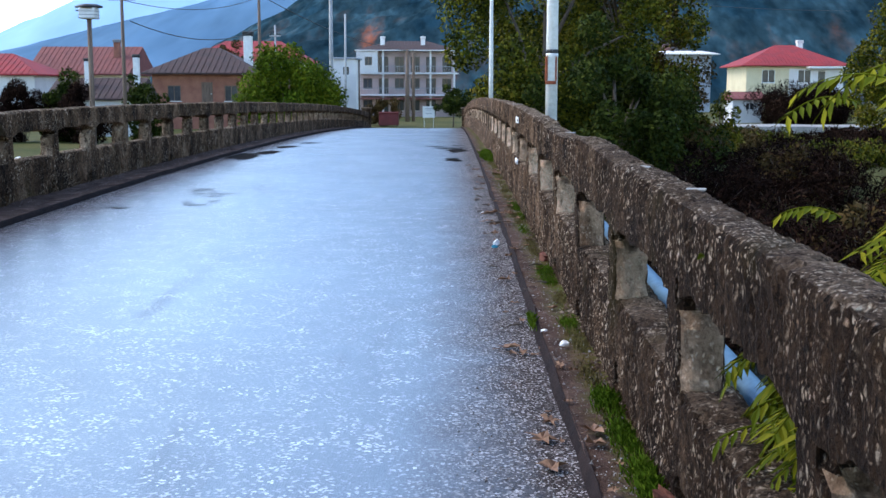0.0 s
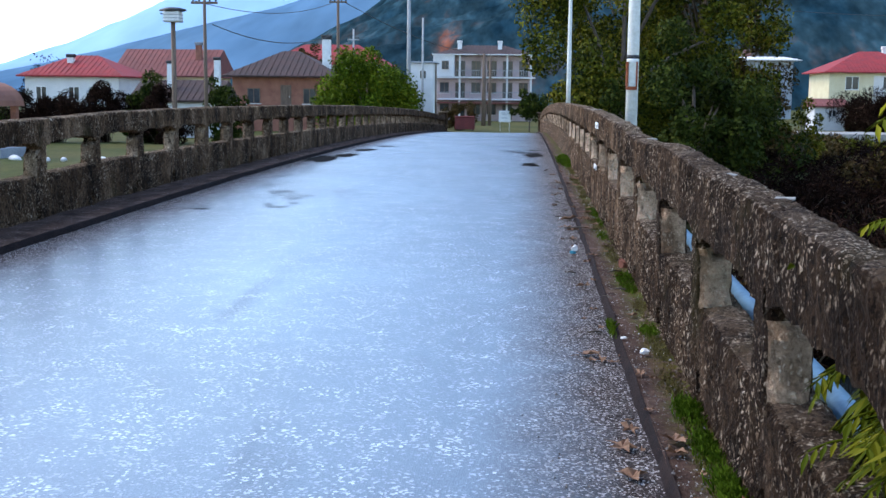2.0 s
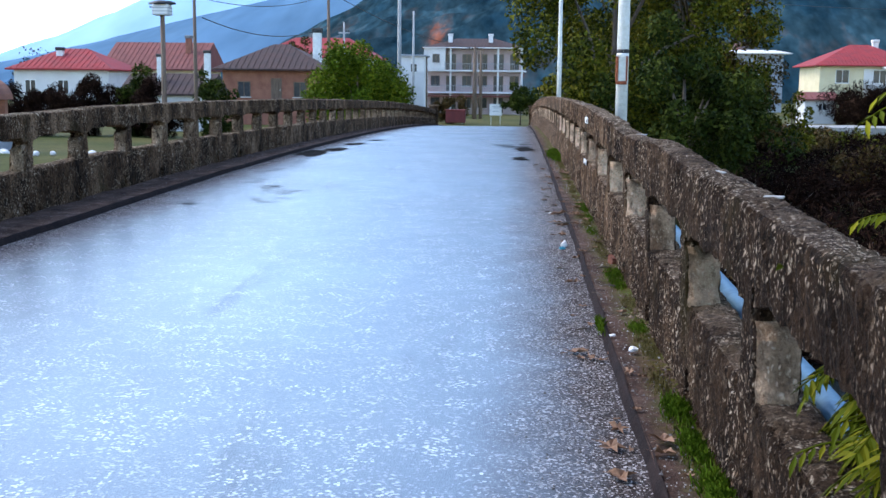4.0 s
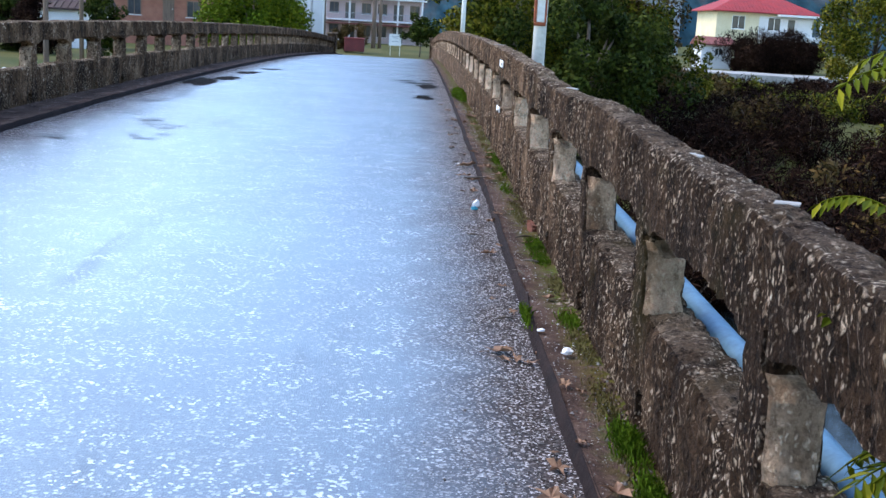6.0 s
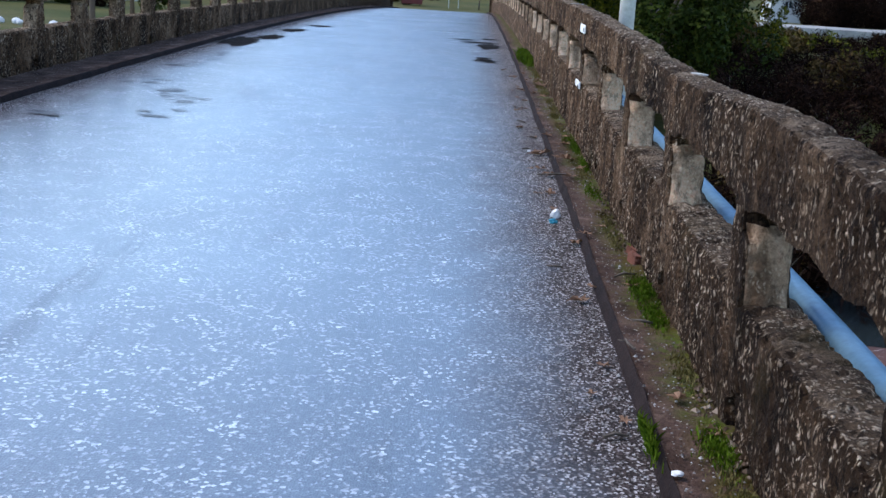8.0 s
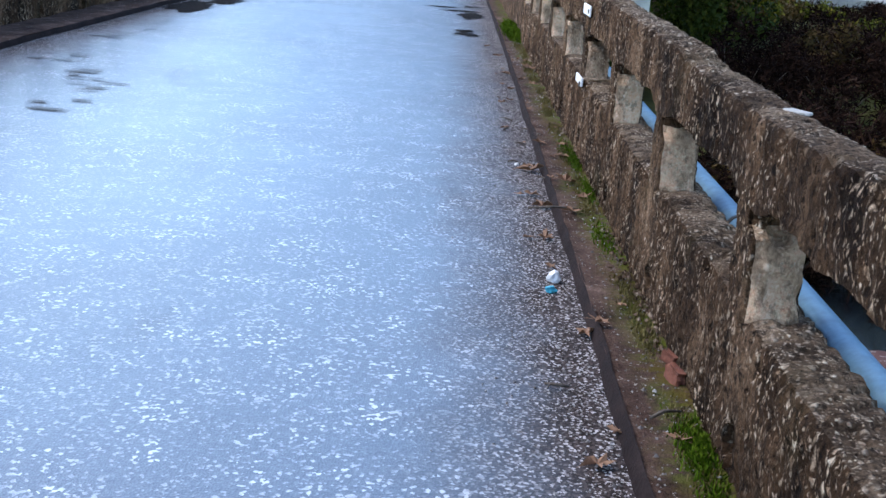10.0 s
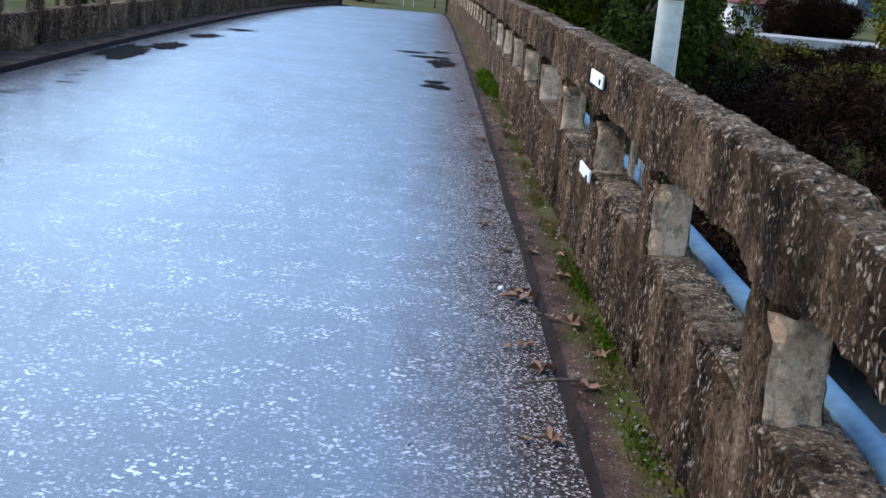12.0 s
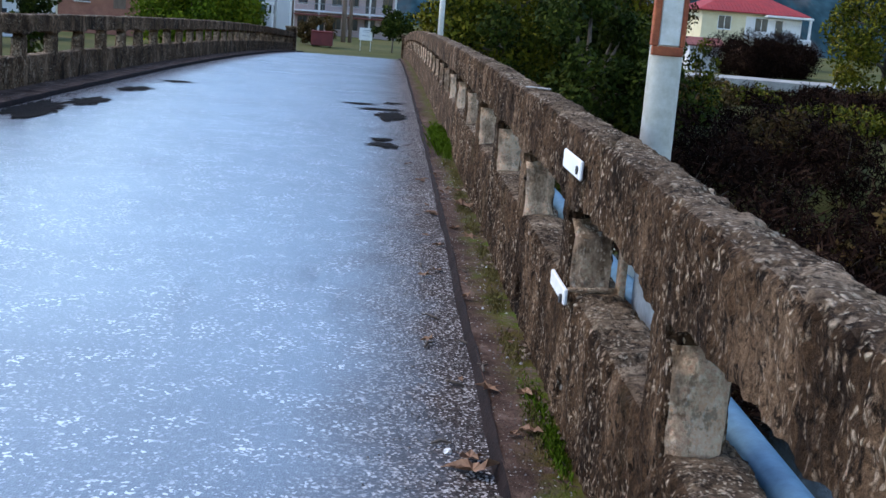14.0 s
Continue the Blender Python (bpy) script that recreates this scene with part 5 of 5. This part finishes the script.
# ---- stones in the river ----
def stones():
    rng = random.Random(12)
    for i in range(60):
        x, y = rng.uniform(3, 30), rng.uniform(6, 44)
        bm = bmesh.new()
        bmesh.ops.create_icosphere(bm, subdivisions=2, radius=rng.uniform(0.08, 0.24))
        for v in bm.verts:
            v.co *= 1 + 0.4 * noise.noise(v.co * 3 + Vector((i, 0, 0)))
            v.co.z *= 0.6
        ob = part("river_stone", bm, rng.choice([WALL_GREY, PALE_ROAD, PALE_ROAD]))
        ob.location = (x, y, max(-4.72, terrain(x, y)))
        tagged(ob, "pale rounded river stone lying in shallow water", "stone", "river stones")
    verts, faces = [], []
    n, m = 40, 12
    for i in range(n + 1):
        for j in range(m + 1):
            u, v = i / n, j / m
            x, y = 3 + 30 * u, 17 + 6 * v + 3 * math.sin(u * 5)
            verts.append((x, y, -5.3 + 0.75 * math.sin(math.pi * v) + 0.15 * noise.noise((x, y, 0))))
    w = m + 1
    faces = [(i * w + j, (i + 1) * w + j, (i + 1) * w + j + 1, i * w + j + 1) for i in range(n) for j in range(m)]
    red = mat("red_brown_gravel", (0.07, 0.025, 0.02), (0.13, 0.06, 0.045), 1.0, 0.95, 0.6, 12, fleck=((0.5, 0.46, 0.43), 6, 0.62))
    tagged(mesh_part("gravel_bar", verts, faces, red, smooth=True), "reddish-brown gravel bar in the river", "gravel bar", kind="structure")


stones()


# ---- crumbled edge at the foot of the wall ----
def rubble():
    rng = np.random.default_rng(15)
    verts, faces = [], []
    for i in range(1500):
        y = rng.uniform(2.4, 18)
        if noise.noise((y * 1.7, 0.4, 2.2)) < -0.05:
            continue
        x = FACE_R - abs(rng.normal()) * 0.035 - 0.004
        r = rng.uniform(0.005, 0.016)
        z = deck(y) + 0.055 + r * 0.3
        k = len(verts)
        pts = [(1, 0, 0), (0, 1, 0), (-1, 0, 0), (0, -1, 0), (0, 0, 1), (0, 0, -1)]
        q = rng.uniform(0.6, 1.3, (6, 3))
        verts += [(x + a * r * f[0], y + b * r * f[1] * 1.3, z + c * r * f[2] * 0.8) for (a, b, c), f in zip(pts, q)]
        faces += [(k, k + 1, k + 4), (k + 1, k + 2, k + 4), (k + 2, k + 3, k + 4), (k + 3, k, k + 4), (k + 1, k, k + 5), (k + 2, k + 1, k + 5), (k + 3, k + 2, k + 5), (k, k + 3, k + 5)]
    m = leaf_mat("concrete_crumbs", [(0.1, (0.03, 0.018, 0.011)), (0.6, (0.12, 0.08, 0.055)), (0.95, (0.42, 0.33, 0.25))], 0.95)
    tagged(mesh_part("rubble", verts, faces, m), "crumbled concrete bits along the foot of the wall", "rubble", kind="stuff")


rubble()


def broken_brick(x, y, r, seed):
    bm = bmesh.new()
    bmesh.ops.create_cube(bm, size=1)
    bmesh.ops.subdivide_edges(bm, edges=bm.edges[:], cuts=3, use_grid_fill=True)
    for v in bm.verts:
        v.co = Vector((v.co.x * r * 0.7, v.co.y * r * 1.5, v.co.z * r)) * (1 + 0.5 * noise.noise(v.co * 2.2 + Vector((seed, 0, 0))))
    ob = part("broken_brick", bm, BRICK_BIT)
    ob.matrix_world = pose(x, y, deck(y) + 0.055 + r * 0.45, 8 * seed, 5, 20 * seed)
    tagged(ob, "broken reddish brick piece at the wall foot", "brick", "broken bricks")


BRICK_BIT = mat("broken_red_brick", (0.09, 0.025, 0.014), (0.20, 0.07, 0.04), 14, 0.95, 0.6, 50)
for k, (x, y, r) in enumerate(((0.69, 8.45, 0.05), (0.70, 8.62, 0.035), (0.69, 3.55, 0.05), (0.70, 3.40, 0.04))):
    broken_brick(x, y, r, k + 1)


# ---- loose chips lying on top of the parapet ----
def chip(x, y, l, w, seed):
    bm = box(-w / 2, w / 2, -l / 2, l / 2, 0, 0.009, 0.003)
    bmesh.ops.subdivide_edges(bm, edges=bm.edges[:], cuts=1, use_grid_fill=True)
    for v in bm.verts:
        v.co += Vector((noise.noise(v.co * 30 + Vector((seed, 0, 0))), noise.noise(v.co * 30 + Vector((0, seed, 0))), 0)) * 0.018
    ob = part("stone_chip", bm, PALE_ROAD)
    ob.matrix_world = pose(x, y, wall_base(y) + TOP + crest(y) - 0.004, 0, 0, 15 * seed)
    tagged(ob, "flat pale stone chip lying on the parapet top", "stone", "stone chips")


for k, (x, y, l, w) in enumerate(((0.80, 4.75, 0.08, 0.035), (0.83, 8.05, 0.09, 0.035), (0.82, 6.0, 0.05, 0.025), (0.80, 14.1, 0.12, 0.04), (0.83, 3.9, 0.06, 0.03))):
    chip(x, y, l, w, k + 1)
